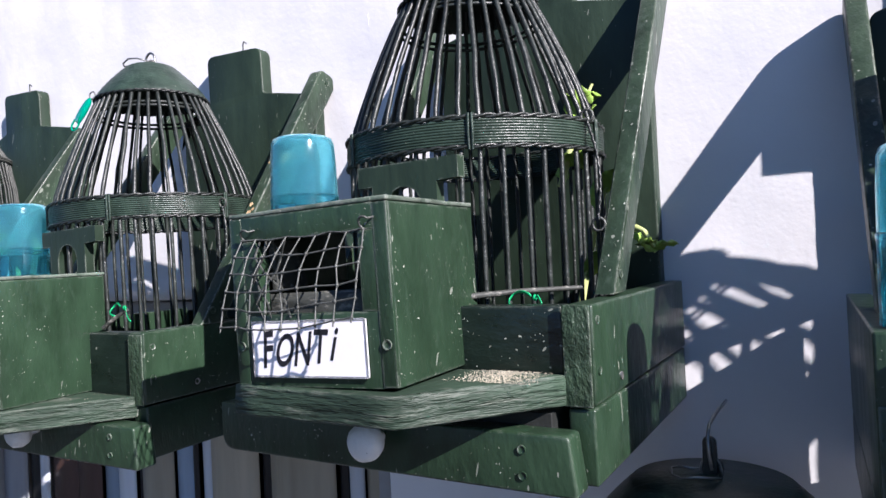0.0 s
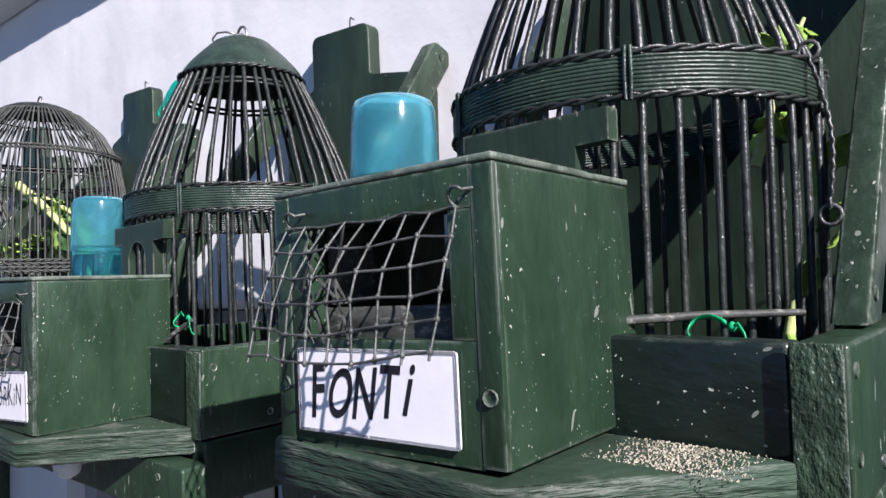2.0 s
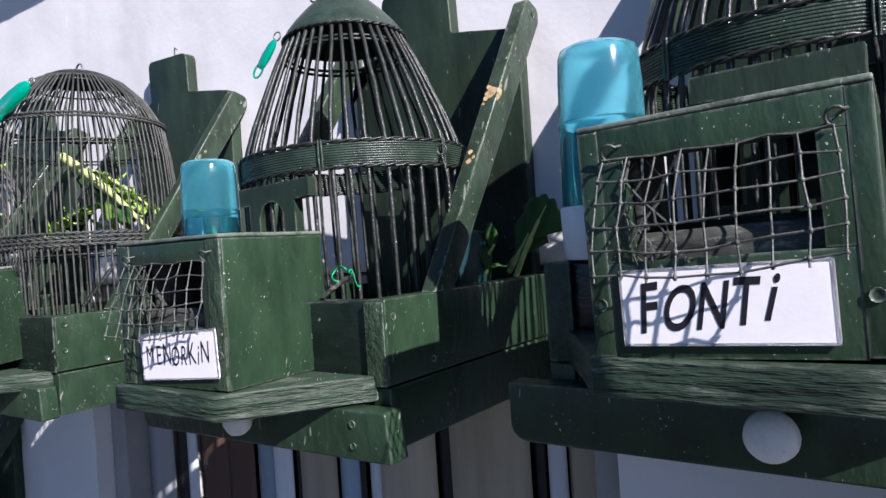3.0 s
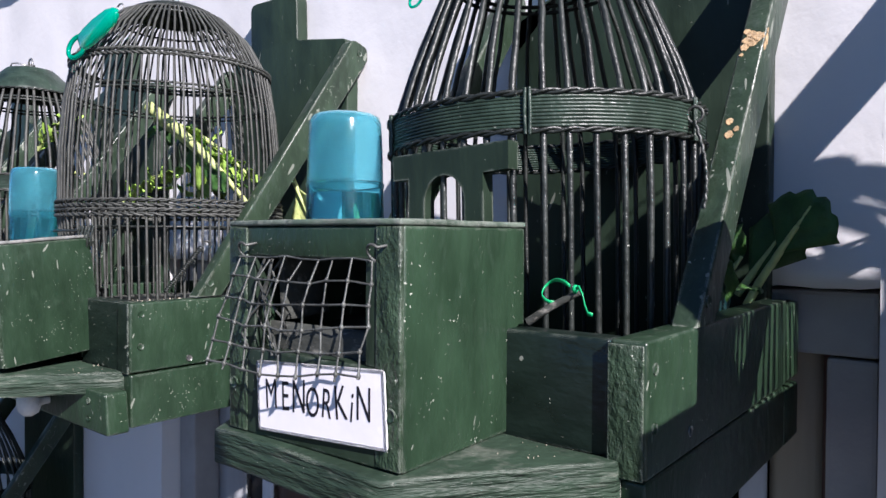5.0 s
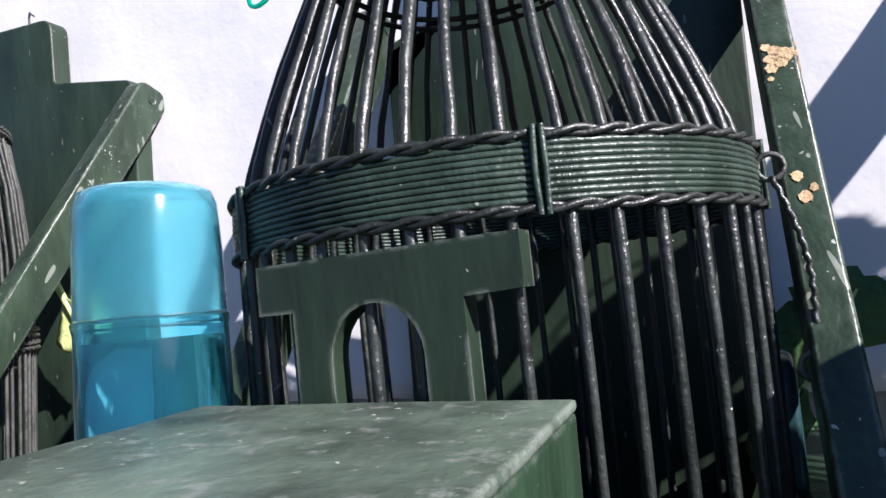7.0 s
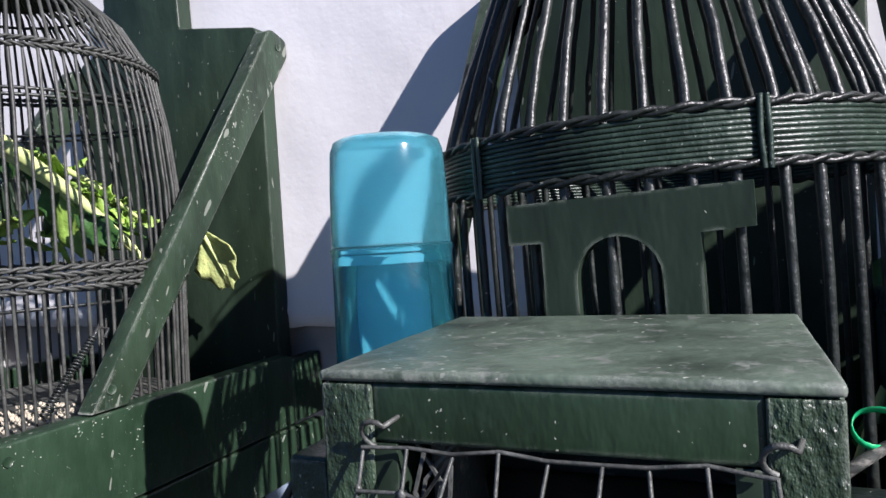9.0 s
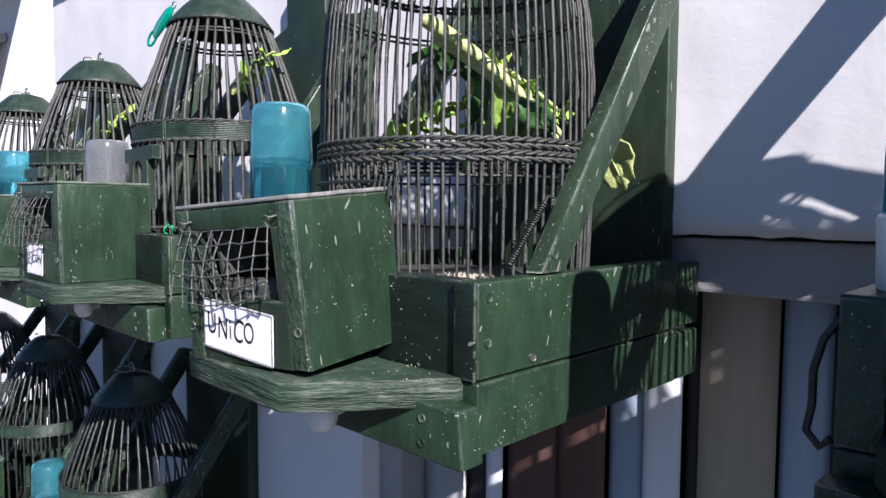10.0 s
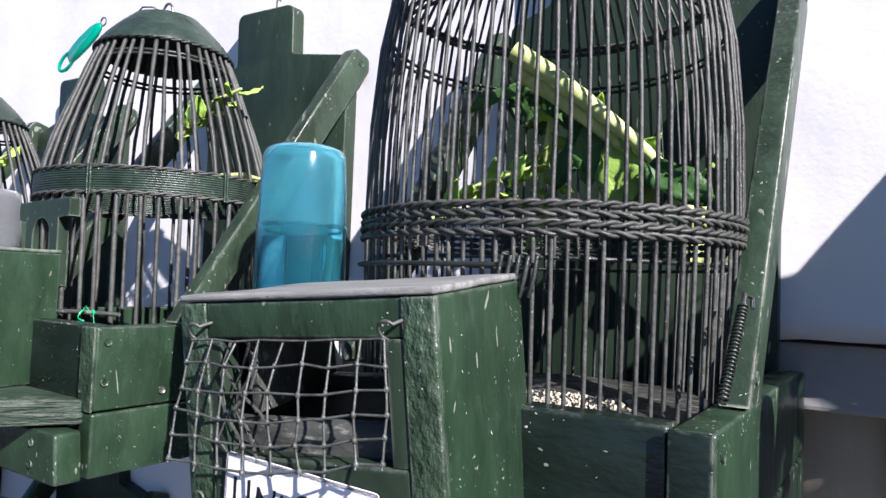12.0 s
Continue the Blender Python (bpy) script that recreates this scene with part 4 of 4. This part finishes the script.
def bow(m, at, seed, label):
    """A green strip tied in a loose bow."""
    r = random.Random(seed)
    ob = thing("tie_strip", m, at, label, "tie")
    x, y, z = at
    loops = [
        [(x + 0.011 * math.cos(q) - 0.011, y - 0.003 * math.sin(q * 2), z + 0.007 * math.sin(q) - 0.002) for q in (k * math.tau / 22 for k in range(2, 17))],
        [(x, y, z), (x + 0.003, y - 0.002, z + 0.0015), (x + 0.006, y - 0.003, z - 0.003), (x + 0.0075, y - 0.003, z - 0.009), (x + 0.009, y - 0.002, z - 0.0135), (x + 0.012, y - 0.002, z - 0.014)]]
    for pts in loops:
        bm = fresh()
        half = 0.0011
        low = [bm.verts.new((p[0], p[1], p[2] - half)) for p in pts]
        high = [bm.verts.new((p[0] + 0.0004, p[1] - 0.0006, p[2] + half)) for p in pts]
        for k in range(len(pts) - 1):
            bm.faces.new((low[k], low[k + 1], high[k + 1], high[k]))
        o = part("strip", bm, TIE, ob)
        o.modifiers.new("thick", "SOLIDIFY").thickness = 0.0005
    bm = fresh()
    lathe(bm, [(0.0008, z - 0.0025), (0.0024, z), (0.0008, z + 0.0025)], x, y, 8)
    part("knot", bm, TIE, ob)
    return ob


def perch(m, a, b, label="worn grey wooden perch stick in the cage"):
    ob = thing("perch", m, a, label, "perch")
    bm = fresh()
    tube(bm, [a, tuple((Vector(a) + Vector(b)) / 2 + Vector((0, 0, 0.001))), b], 0.0022, 8, radii=[0.0026, 0.0023, 0.0019])
    part("stick", bm, SHADE_WOOD, ob)
    return ob


def peg(m, top, foot, label, fat=1.0):
    """A translucent green plastic tag that hangs on a ring: a swollen tapered body with a hollow loop at its foot."""
    top, foot = Vector(top), Vector(foot)
    ob = thing("plastic_peg", m, tuple(top), label, "peg")
    way = (foot - top)
    axis = way.normalized()
    side = axis.cross(Vector((0, 1, 0))).normalized()
    face = side.cross(axis)
    n, rings = 14, []
    bm = fresh()
    for f, w, d in ((0.0, 0.20, 0.20), (0.05, 0.55, 0.6), (0.16, 0.86, 0.9), (0.40, 1.0, 1.0), (0.60, 0.98, 0.8), (0.70, 0.90, 0.5), (0.74, 0.75, 0.25)):
        rings.append([bm.verts.new(top + way * f + side * (0.0105 * fat * w * math.cos(q)) + face * (0.0062 * fat * d * math.sin(q))) for q in (math.tau * k / n for k in range(n))])
    for one, two in zip(rings, rings[1:]):
        for k in range(n):
            bm.faces.new((one[k], one[(k + 1) % n], two[(k + 1) % n], two[k]))
    bm.faces.new(rings[0][::-1])
    bm.faces.new(rings[-1])
    part("body", bm, TEAL, ob)
    bm = fresh()
    mid = top + way * 0.80
    tube(bm, [mid + side * (0.0092 * fat * math.cos(q)) + axis * (way.length * 0.17 * math.sin(q)) for q in (math.tau * k / 20 for k in range(20))], 0.0020 * fat, 8, True)
    part("loop", bm, TEAL, ob)
    bm = fresh()
    tube(bm, [top - axis * 0.004 + side * (0.005 * math.cos(q)) - axis * (0.005 * math.sin(q)) for q in (math.tau * k / 14 for k in range(14))], 0.0009, 6, True)
    part("ring", bm, STEEL, ob, "small steel ring")
    return ob


def chain(m, a, b, label):
    """A thin hook-and-eye wire that holds a cage to its arm."""
    ob = thing("chain", m, a, label, "chain")
    a, b = Vector(a), Vector(b)
    way = b - a
    bm = fresh()
    n = 40
    tube(bm, [a + way * (i / n) + Vector((0.006 * math.sin(math.pi * i / n), 0, 0)) + Vector((0.0005 * math.cos(i * 1.9), 0.0005 * math.sin(i * 1.9), 0)) for i in range(n + 1)], 0.0014, 5)
    part("wire", bm, BAR, ob)
    for p, s in ((a, 1), (b, -1)):
        bm = fresh()
        tube(bm, [p + Vector((0.0055 * math.cos(q), 0.001, 0.0055 * math.sin(q) + 0.004 * s)) for q in (k * math.tau / 12 for k in range(12))], 0.0013, 5, True)
        part("ring", bm, WIRE, ob)
    return ob


def spring(m, a, b, label):
    ob = thing("spring", m, a, label, "spring")
    a, b = Vector(a), Vector(b)
    way = b - a
    side = way.orthogonal().normalized()
    up = way.normalized().cross(side)
    bm = fresh()
    n = 220
    tube(bm, [a + way * (i / n) + (side * math.cos(i * 0.75) + up * math.sin(i * 0.75)) * 0.0024 for i in range(n + 1)], 0.0008, 5)
    part("coil", bm, BAR, ob)
    bm = fresh()
    tube(bm, [b, b + Vector((0, 0.004, 0.006)), b + Vector((0.003, 0.010, 0.004)), b + Vector((0.004, 0.006, -0.002))], 0.0014, 5)
    part("hook", bm, STEEL, ob)
    return ob


def seeds(m, x0, x1, y0, y1, z, count, seed, label, grain=0.0005):
    """Scattered seed on a ledge."""
    r = random.Random(seed)
    vs, fs = [], []
    for _ in range(count):
        c = Vector((r.triangular(x0, x1, (x0 + x1) / 2), r.uniform(y0, y1), z))
        s = grain * r.uniform(0.5, 1.5)
        n = len(vs)
        turn = Euler((r.random() * 6, r.random() * 6, r.random() * 6)).to_matrix()
        for p in ((1.5, 0, 0), (-1.5, 0, 0), (0, 1, 0), (0, -1, 0), (0, 0, 0.8), (0, 0, -0.8)):
            vs.append(tuple(c + turn @ Vector(p) * s + Vector((0, 0, s * 0.6))))
        fs += [(n + i, n + j, n + k) for i, j, k in ((0, 2, 4), (2, 1, 4), (1, 3, 4), (3, 0, 4), (2, 0, 5), (1, 2, 5), (3, 1, 5), (0, 3, 5))]
    me = bpy.data.meshes.new("seed")
    me.from_pydata(vs, [], fs)
    me.materials.append(SEED)
    ob = new("seed", me)
    ob.matrix_basis = m
    return tagged(ob, label, "seed", kind="stuff")


def unit(x, z, turn=0.0):
    """The frame of a shelf: its right side at x, its tray's top at z, turned about its front corner."""
    return Matrix.Translation((x, 0.945, z)) @ Matrix.Rotation(radians(turn), 4, "Z") @ Matrix.Translation((0, -0.945, 0))


# ---- row of shelves along the wall ----
U = [unit(0.450, 1.680), unit(-0.018, 1.740, -2.0), unit(-0.482, 1.714), unit(-1.019, 1.701), unit(-1.511, 1.716), unit(-2.005, 1.703), unit(-2.50, 1.690)]
WORDS = [None, "FONTi", "MENORKiN", "UNiCO", "PiCON", None, None]
FEED = [-0.155, -0.163, -0.155, -0.153, -0.174, -0.155, -0.155]
DEEP = [0.126, 0.127, 0.117, 0.106, 0.116, 0.126, 0.126]
CUP = [(-0.272, 0.645), (-0.270, 0.638), (-0.271, 0.654), (-0.282, 0.632), (-0.275, 0.640), (-0.275, 0.640), (-0.275, 0.640)]
DROP = [0.0, 0.0, 0.013, 0.021, 0.012, 0.012, 0.012]
for k, m in enumerate(U):
    shelf(m, k, "dark green painted wooden cage shelf fixed to the white wall", drawer=(0.0, 0.0, 0.02, 0.012, 0, 0, 0)[k],
          finger=(0, 0, -0.008, 0.028, 0.018, 0, 0)[k], fx=(0, 0, -0.012, -0.022, -0.015, 0, 0)[k], drop=DROP[k], rise=0.042 if k == 0 else 0.0, back=0.030 if k in (2, 3) else 0.0, wider=0.006 if k == 1 else 0.0)
    f = m @ Matrix.Translation((FEED[k], 0.515, -DROP[k])) @ Matrix.Rotation(radians((0, 2, 1, 8, 4, 0, 0)[k]), 4, "Z")
    if k == 3:
        f = f @ Matrix.Translation((0, -0.004, 0)) @ Matrix.Rotation(radians(4.5), 4, "X") @ Matrix.Rotation(radians(-4.0), 4, "Y")
    if k == 1:
        f = f @ Matrix.Rotation(radians(-1.6), 4, "Y")
    feeder(f, k, "green wooden feeder box with a bulging wire guard on a ledge", (0.9, 0.9, 0.45, 0.4, 0.5, 0.5, 0.5)[k], DEEP[k], (0, 0.007, 0.008, 0.002, 0, 0, 0)[k], (0.0115, 0.0115, 0.017, 0.016, 0.016, 0.0115, 0.0115)[k], PALE_LID if k == 3 else LID)
    if WORDS[k]:
        card(f @ Matrix.Translation(((0, -0.002, 0.011, -0.005, -0.007, 0, 0)[k], 0, 0.0 if k == 2 else -0.001)), WORDS[k], (0, 0, -3.5, 9, 2, 0, 0)[k], (0, 0.033, 0.024, 0.024, 0.015)[k], (0, 0.100, 0.100, 0.082, 0.05)[k], shear=(0, 0.32, 0.12, 0.08, 0.1)[k], fill=(0, 0.70, 0.86, 0.70, 0.9)[k], rise=(0, 0.005, 0, 0.002, 0)[k], weight=(0, 0.0005, -0.0001, 0.0, 0)[k])
    bottle(m, *CUP[k], 0.0, "milky clear water bottle on a white cup" if k == 4 else "blue clear water bottle on a white cup", milky=k == 4)
    if k == 3:
        barrel_cage(m, -0.146, 0.744, k, "barrel-shaped cage of fine dark canes with braided bands")
    else:
        bell_cage(m, -0.155 if k == 1 else -0.148, 0.762, k, "bell-shaped dark cane bird cage with a wound band", band_w=0.138 if k == 1 else 0.135,
                  cap_w=0.296 if k == 4 else 0.282, ring=0.066 if k < 4 else 0.072, lean=(0, 0, -1.4, 0, -1.0, 0, 0)[k], cane=BAR if k < 3 else DUSTY)
# lower row
LOW = [unit(-1.865, 1.105), unit(-2.365, 1.105), unit(-2.865, 1.105)]
for k, m in enumerate(LOW):
    shelf(m, 20 + k, "dark green wooden cage shelf low on the wall", knob=False)
    feeder(m @ Matrix.Translation((-0.155, 0.515, 0)), 20 + k, "green wooden feeder box on a low shelf")
    bottle(m, -0.275, 0.645, 0.0, "blue clear water bottle on a low shelf")
    bell_cage(m, -0.150, 0.757, 20 + k, "bell-shaped cane bird cage in the shade of the row above", door=False)
# a broad cage hung on a hook in the wall
bell_cage(Matrix.Translation((0.024, 0.80, 1.238)), 0, 0, 30, "broad dark cage hung from a hook in the wall", door=False, ring=0.105, rad=0.135)

# ---- small things in the cages ----
perch(U[1], (-0.105, 0.630, 0.004), (-0.03, 0.70, 0.006))
perch(U[2], (-0.080, 0.624, 0.004), (-0.050, 0.632, 0.023))
perch(U[4], (-0.13, 0.63, 0.006), (-0.05, 0.66, 0.006))
bow(U[2], (-0.051, 0.629, 0.025), 3, "bright green strip tied in a bow on a perch")
bow(U[1], (-0.048, 0.642, 0.002), 4, "bright green strip knotted on the tray edge")
bow(U[4], (-0.060, 0.640, 0.008), 5, "bright green strip knotted on a perch")
peg(U[2], (-0.224, 0.722, 0.292), (-0.256, 0.715, 0.252), "green plastic peg hung on the cage cap", 0.62)
peg(U[3], (-0.074, 0.636, 0.314), (-0.148, 0.614, 0.272), "green plastic peg hung on the cage top", 1.25)
peg(U[4], (-0.205, 0.712, 0.330), (-0.280, 0.705, 0.284), "green plastic peg hung on the cage cap", 0.95)
chain(U[1], (-0.030, 0.735, 0.150), (-0.020, 0.722, 0.062), "twisted wire with rings from cage to arm")
chain(U[2], (-0.022, 0.745, 0.136), (-0.014, 0.735, 0.062), "twisted wire with rings from cage to arm")
spring(U[3], (-0.006, 0.652, 0.008), (-0.004, 0.694, 0.056), "small dark coil spring from tray to arm")
greens(U[1], "lettuce", [((-0.08, 0.80, 0.10), (0.03, 0.02, 0.10), 7), ((-0.06, 0.78, -0.02), (0.03, 0.01, 0.12), 6)], 1, "fresh green leaves hung inside the cage", LEAF)
greens(U[1], "cabbage_leaf", [((-0.03, 0.86, 0.055), (0.026, -0.01, -0.02), 3)], 9, "pale green leaf hanging behind the cage", LEAF, 0.034)
greens(U[3], "lettuce", [((-0.17, 0.76, 0.215), (0.11, 0.04, -0.075), 20), ((-0.23, 0.72, 0.11), (0.07, 0.03, 0.04), 12), ((-0.16, 0.78, 0.20), (-0.02, 0.02, -0.09), 10)], 2, "sprig of small fresh leaves inside the cage", LEAF, 0.026)
fan_leaf(U[3], (-0.074, 0.884, 0.136), (0.030, 0.007, -0.062), (0.9, -0.1, 0.42), 0.070, 0.058, 12, "broad pale green leaf hanging behind the cage", PALE_LEAF)
greens(U[4], "lettuce", [((-0.12, 0.76, 0.20), (0.08, 0.02, 0.05), 9), ((-0.10, 0.78, 0.15), (0.08, 0.03, 0.0), 7)], 3, "sprig of small fresh leaves inside the cage", LEAF, 0.024)
greens(U[5], "lettuce", [((-0.12, 0.76, 0.18), (0.06, 0.02, 0.05), 7)], 4, "sprig of small fresh leaves inside the cage", LEAF, 0.024)
wall_leaf = fan_leaf(ONE, (-0.480, 0.882, 1.757), (0.024, 0.0, 0.040), (0.85, -0.15, -0.50), 0.056, 0.062, 15, "broad dark green leaf on a stalk against the wall", LEAF_DARK)
bm = fresh()
tube(bm, [(-0.506, 0.889, 1.712), (-0.495, 0.886, 1.733), (-0.480, 0.882, 1.757), (-0.466, 0.880, 1.779)], 0.003, 8, radii=[0.0036, 0.0034, 0.0028, 0.002])
part("stalk", bm, STALK, wall_leaf, "pale leaf stalk")
fan_leaf(ONE, (-0.505, 0.890, 1.735), (0.030, 0.0, 0.045), (0.80, -0.10, -0.50), 0.070, 0.050, 16, "narrow dark green leaf against the backboard", LEAF_DARK)
greens(U[2], "lettuce", [((-0.05, 0.80, -0.05), (0.04, 0.02, 0.09), 6)], 6, "green leaves at the cage floor", LEAF_DARK, 0.03)
stalk = thing("chicory", U[3], (-0.20, 0.76, 0.235), "thick yellow-green stalk with dark leaves in the cage", "leaves", "fresh greens in the cages")
r = random.Random(77)
for k, dy in enumerate((0.0, 0.012)):
    bm = fresh()
    pts = [Vector((-0.165 + 0.125 * f, 0.72 + dy + 0.05 * f, 0.232 - 0.012 * k - 0.085 * f - 0.03 * f * f)) for f in (0, 0.2, 0.4, 0.6, 0.8, 1.0)]
    tube(bm, pts, 0.005, 10, radii=[0.0075, 0.007, 0.006, 0.005, 0.004, 0.0025])
    part("stalk", bm, STALK, stalk, "thick pale stalk")
for k in range(16):
    f = r.random()
    root = Vector((-0.175 + 0.12 * f, 0.75 + 0.03 * r.random(), 0.225 - 0.09 * f))
    bm = fresh()
    leaf_blade(bm, root, (r.uniform(-0.6, 0.6), r.uniform(-0.2, 0.5), r.uniform(-1, -0.1)), (1, 0.3, r.uniform(-0.5, 0.5)), r.uniform(0.035, 0.06), r.uniform(0.022, 0.036), r.uniform(-0.015, 0.012), r)
    o = part("leaf", bm, LEAF_DARK if k % 3 else LEAF, stalk)
    o.modifiers.new("thick", "SOLIDIFY").thickness = 0.0006
seeds(U[1], -0.090, -0.02, 0.566, 0.611, -0.0495, 1300, 1, "pale seed and husks spilt on the ledge", 0.00034)
seeds(U[3], -0.10, -0.02, 0.565, 0.61, -0.0495 - 0.021, 16, 2, "a few seeds on the ledge", 0.0004)
seeds(U[2], -0.10, -0.02, 0.575, 0.61, -0.0495 - 0.013, 14, 3, "a few seeds on the ledge", 0.0004)
seeds(U[3], -0.165, -0.072, 0.642, 0.755, -0.015, 650, 4, "pale seed mix on the cage floor", 0.0012)

# dark cup hung between cage and arm
cup = thing("seed_cup", U[2], (-0.018, 0.79, 0.0), "dark teal plastic cup hung at the cage side", "cup")
bm = fresh()
slab(bm, rounded([(0.755, -0.002), (0.825, -0.002), (0.835, 0.055), (0.765, 0.06)], [0.01, 0.01, 0.014, 0.014]), "x", -0.036, -0.019, 0.003)
part("body", bm, RUBBER, cup)

# hook hanging on the tray's left side
hook = thing("hanging_hook", U[2], (-W - 0.004, 0.62, -0.03), "black wire hook hanging on the tray side", "hook")
bm = fresh()
tube(bm, [(-W + 0.0, 0.615, -0.012), (-W - 0.006, 0.612, -0.022), (-W - 0.010, 0.612, -0.038), (-W - 0.010, 0.612, -0.055), (-W - 0.012, 0.611, -0.068), (-W - 0.006, 0.611, -0.075), (-W - 0.001, 0.611, -0.070)], 0.0022, 6)
part("wire", bm, BAR, hook)

# hook on the wall above the hung cage
eye = thing("wall_hook", ONE, (0.023, 0.80, 1.572), "dark steel hook in the wall over a hung cage", "hook")
bm = fresh()
slab(bm, rounded([(0.0165, 1.560), (0.0300, 1.560), (0.0290, 1.604), (0.0175, 1.604)], [0, 0, 0.0055, 0.0055], 6), "y", 0.797, 0.804, 0.0012)
part("plate", bm, BAR, eye)
bm = fresh()
tube(bm, [(0.023, WALL_Y + 0.004, 1.606), (0.023, 0.86, 1.612), (0.023, 0.806, 1.613), (0.023, 0.794, 1.606), (0.0235, 0.793, 1.590), (0.025, 0.7945, 1.576)], 0.0016, 8)
part("wire", bm, STEEL, eye, "pale bent wire")

# an unseen batten across the end shelf's arms, added to shape the wall shadow
bm = fresh()
box(bm, 0.2245 - 0.45, -0.03, 0.882, WALL_Y - 0.0235, 0.27, 0.352, 0.002)
batten = thing("batten", U[0], (-0.13, 0.90, 0.27), "unseen green batten added to cast a notched shadow on the wall", "batten")
part("board", bm, GREEN_SOFT, batten)

# paint worn off the front edge of one arm
chip = thing("worn_spot", U[2], (-0.006, 0.82, 0.19), "patch of bare yellow wood where paint has chipped off the arm", "bare patch")
r = random.Random(5)
along, outward, edge = Vector((0.573, 0.819)), Vector((-0.819, 0.573)), Vector((0.684, 0.001))
for place, x, size in ((0.244, -0.011, 0.0040), (0.248, -0.006, 0.0050), (0.252, -0.010, 0.0046), (0.254, -0.002, 0.0050), (0.258, -0.008, 0.0042), (0.262, -0.012, 0.0030), (0.236, -0.012, 0.0020),
                       (0.168, -0.009, 0.0032), (0.160, -0.003, 0.0024), (0.155, -0.007, 0.0036)):
    bm = fresh()
    spot = [(size * math.cos(math.tau * k / 16) * r.uniform(0.75, 1.2), size * 0.8 * math.sin(math.tau * k / 16) * r.uniform(0.75, 1.2)) for k in range(16)]
    slab(bm, spot, "z", 0.0, 0.0005, 0)
    for v in bm.verts:
        p = edge + along * (place + v.co.x) + outward * (v.co.z + 0.00005)
        v.co = Vector((min(0.0022, max(-0.0152, x + v.co.y)), p.x, p.y))
    part("chip", bm, BARE, chip)
for place, deep, size in ((0.247, 0.003, 0.0055), (0.255, 0.004, 0.0060), (0.262, 0.002, 0.0040)):
    bm = fresh()
    mid = edge + along * place - outward * deep
    slab(bm, [tuple(mid + along * (size * math.cos(math.tau * k / 9) * r.uniform(0.5, 1.2)) + outward * (0.6 * size * math.sin(math.tau * k / 9) * r.uniform(0.4, 1.0))) for k in range(9)], "x", 0.0022, 0.0029, 0)
    part("chip", bm, BARE, chip)
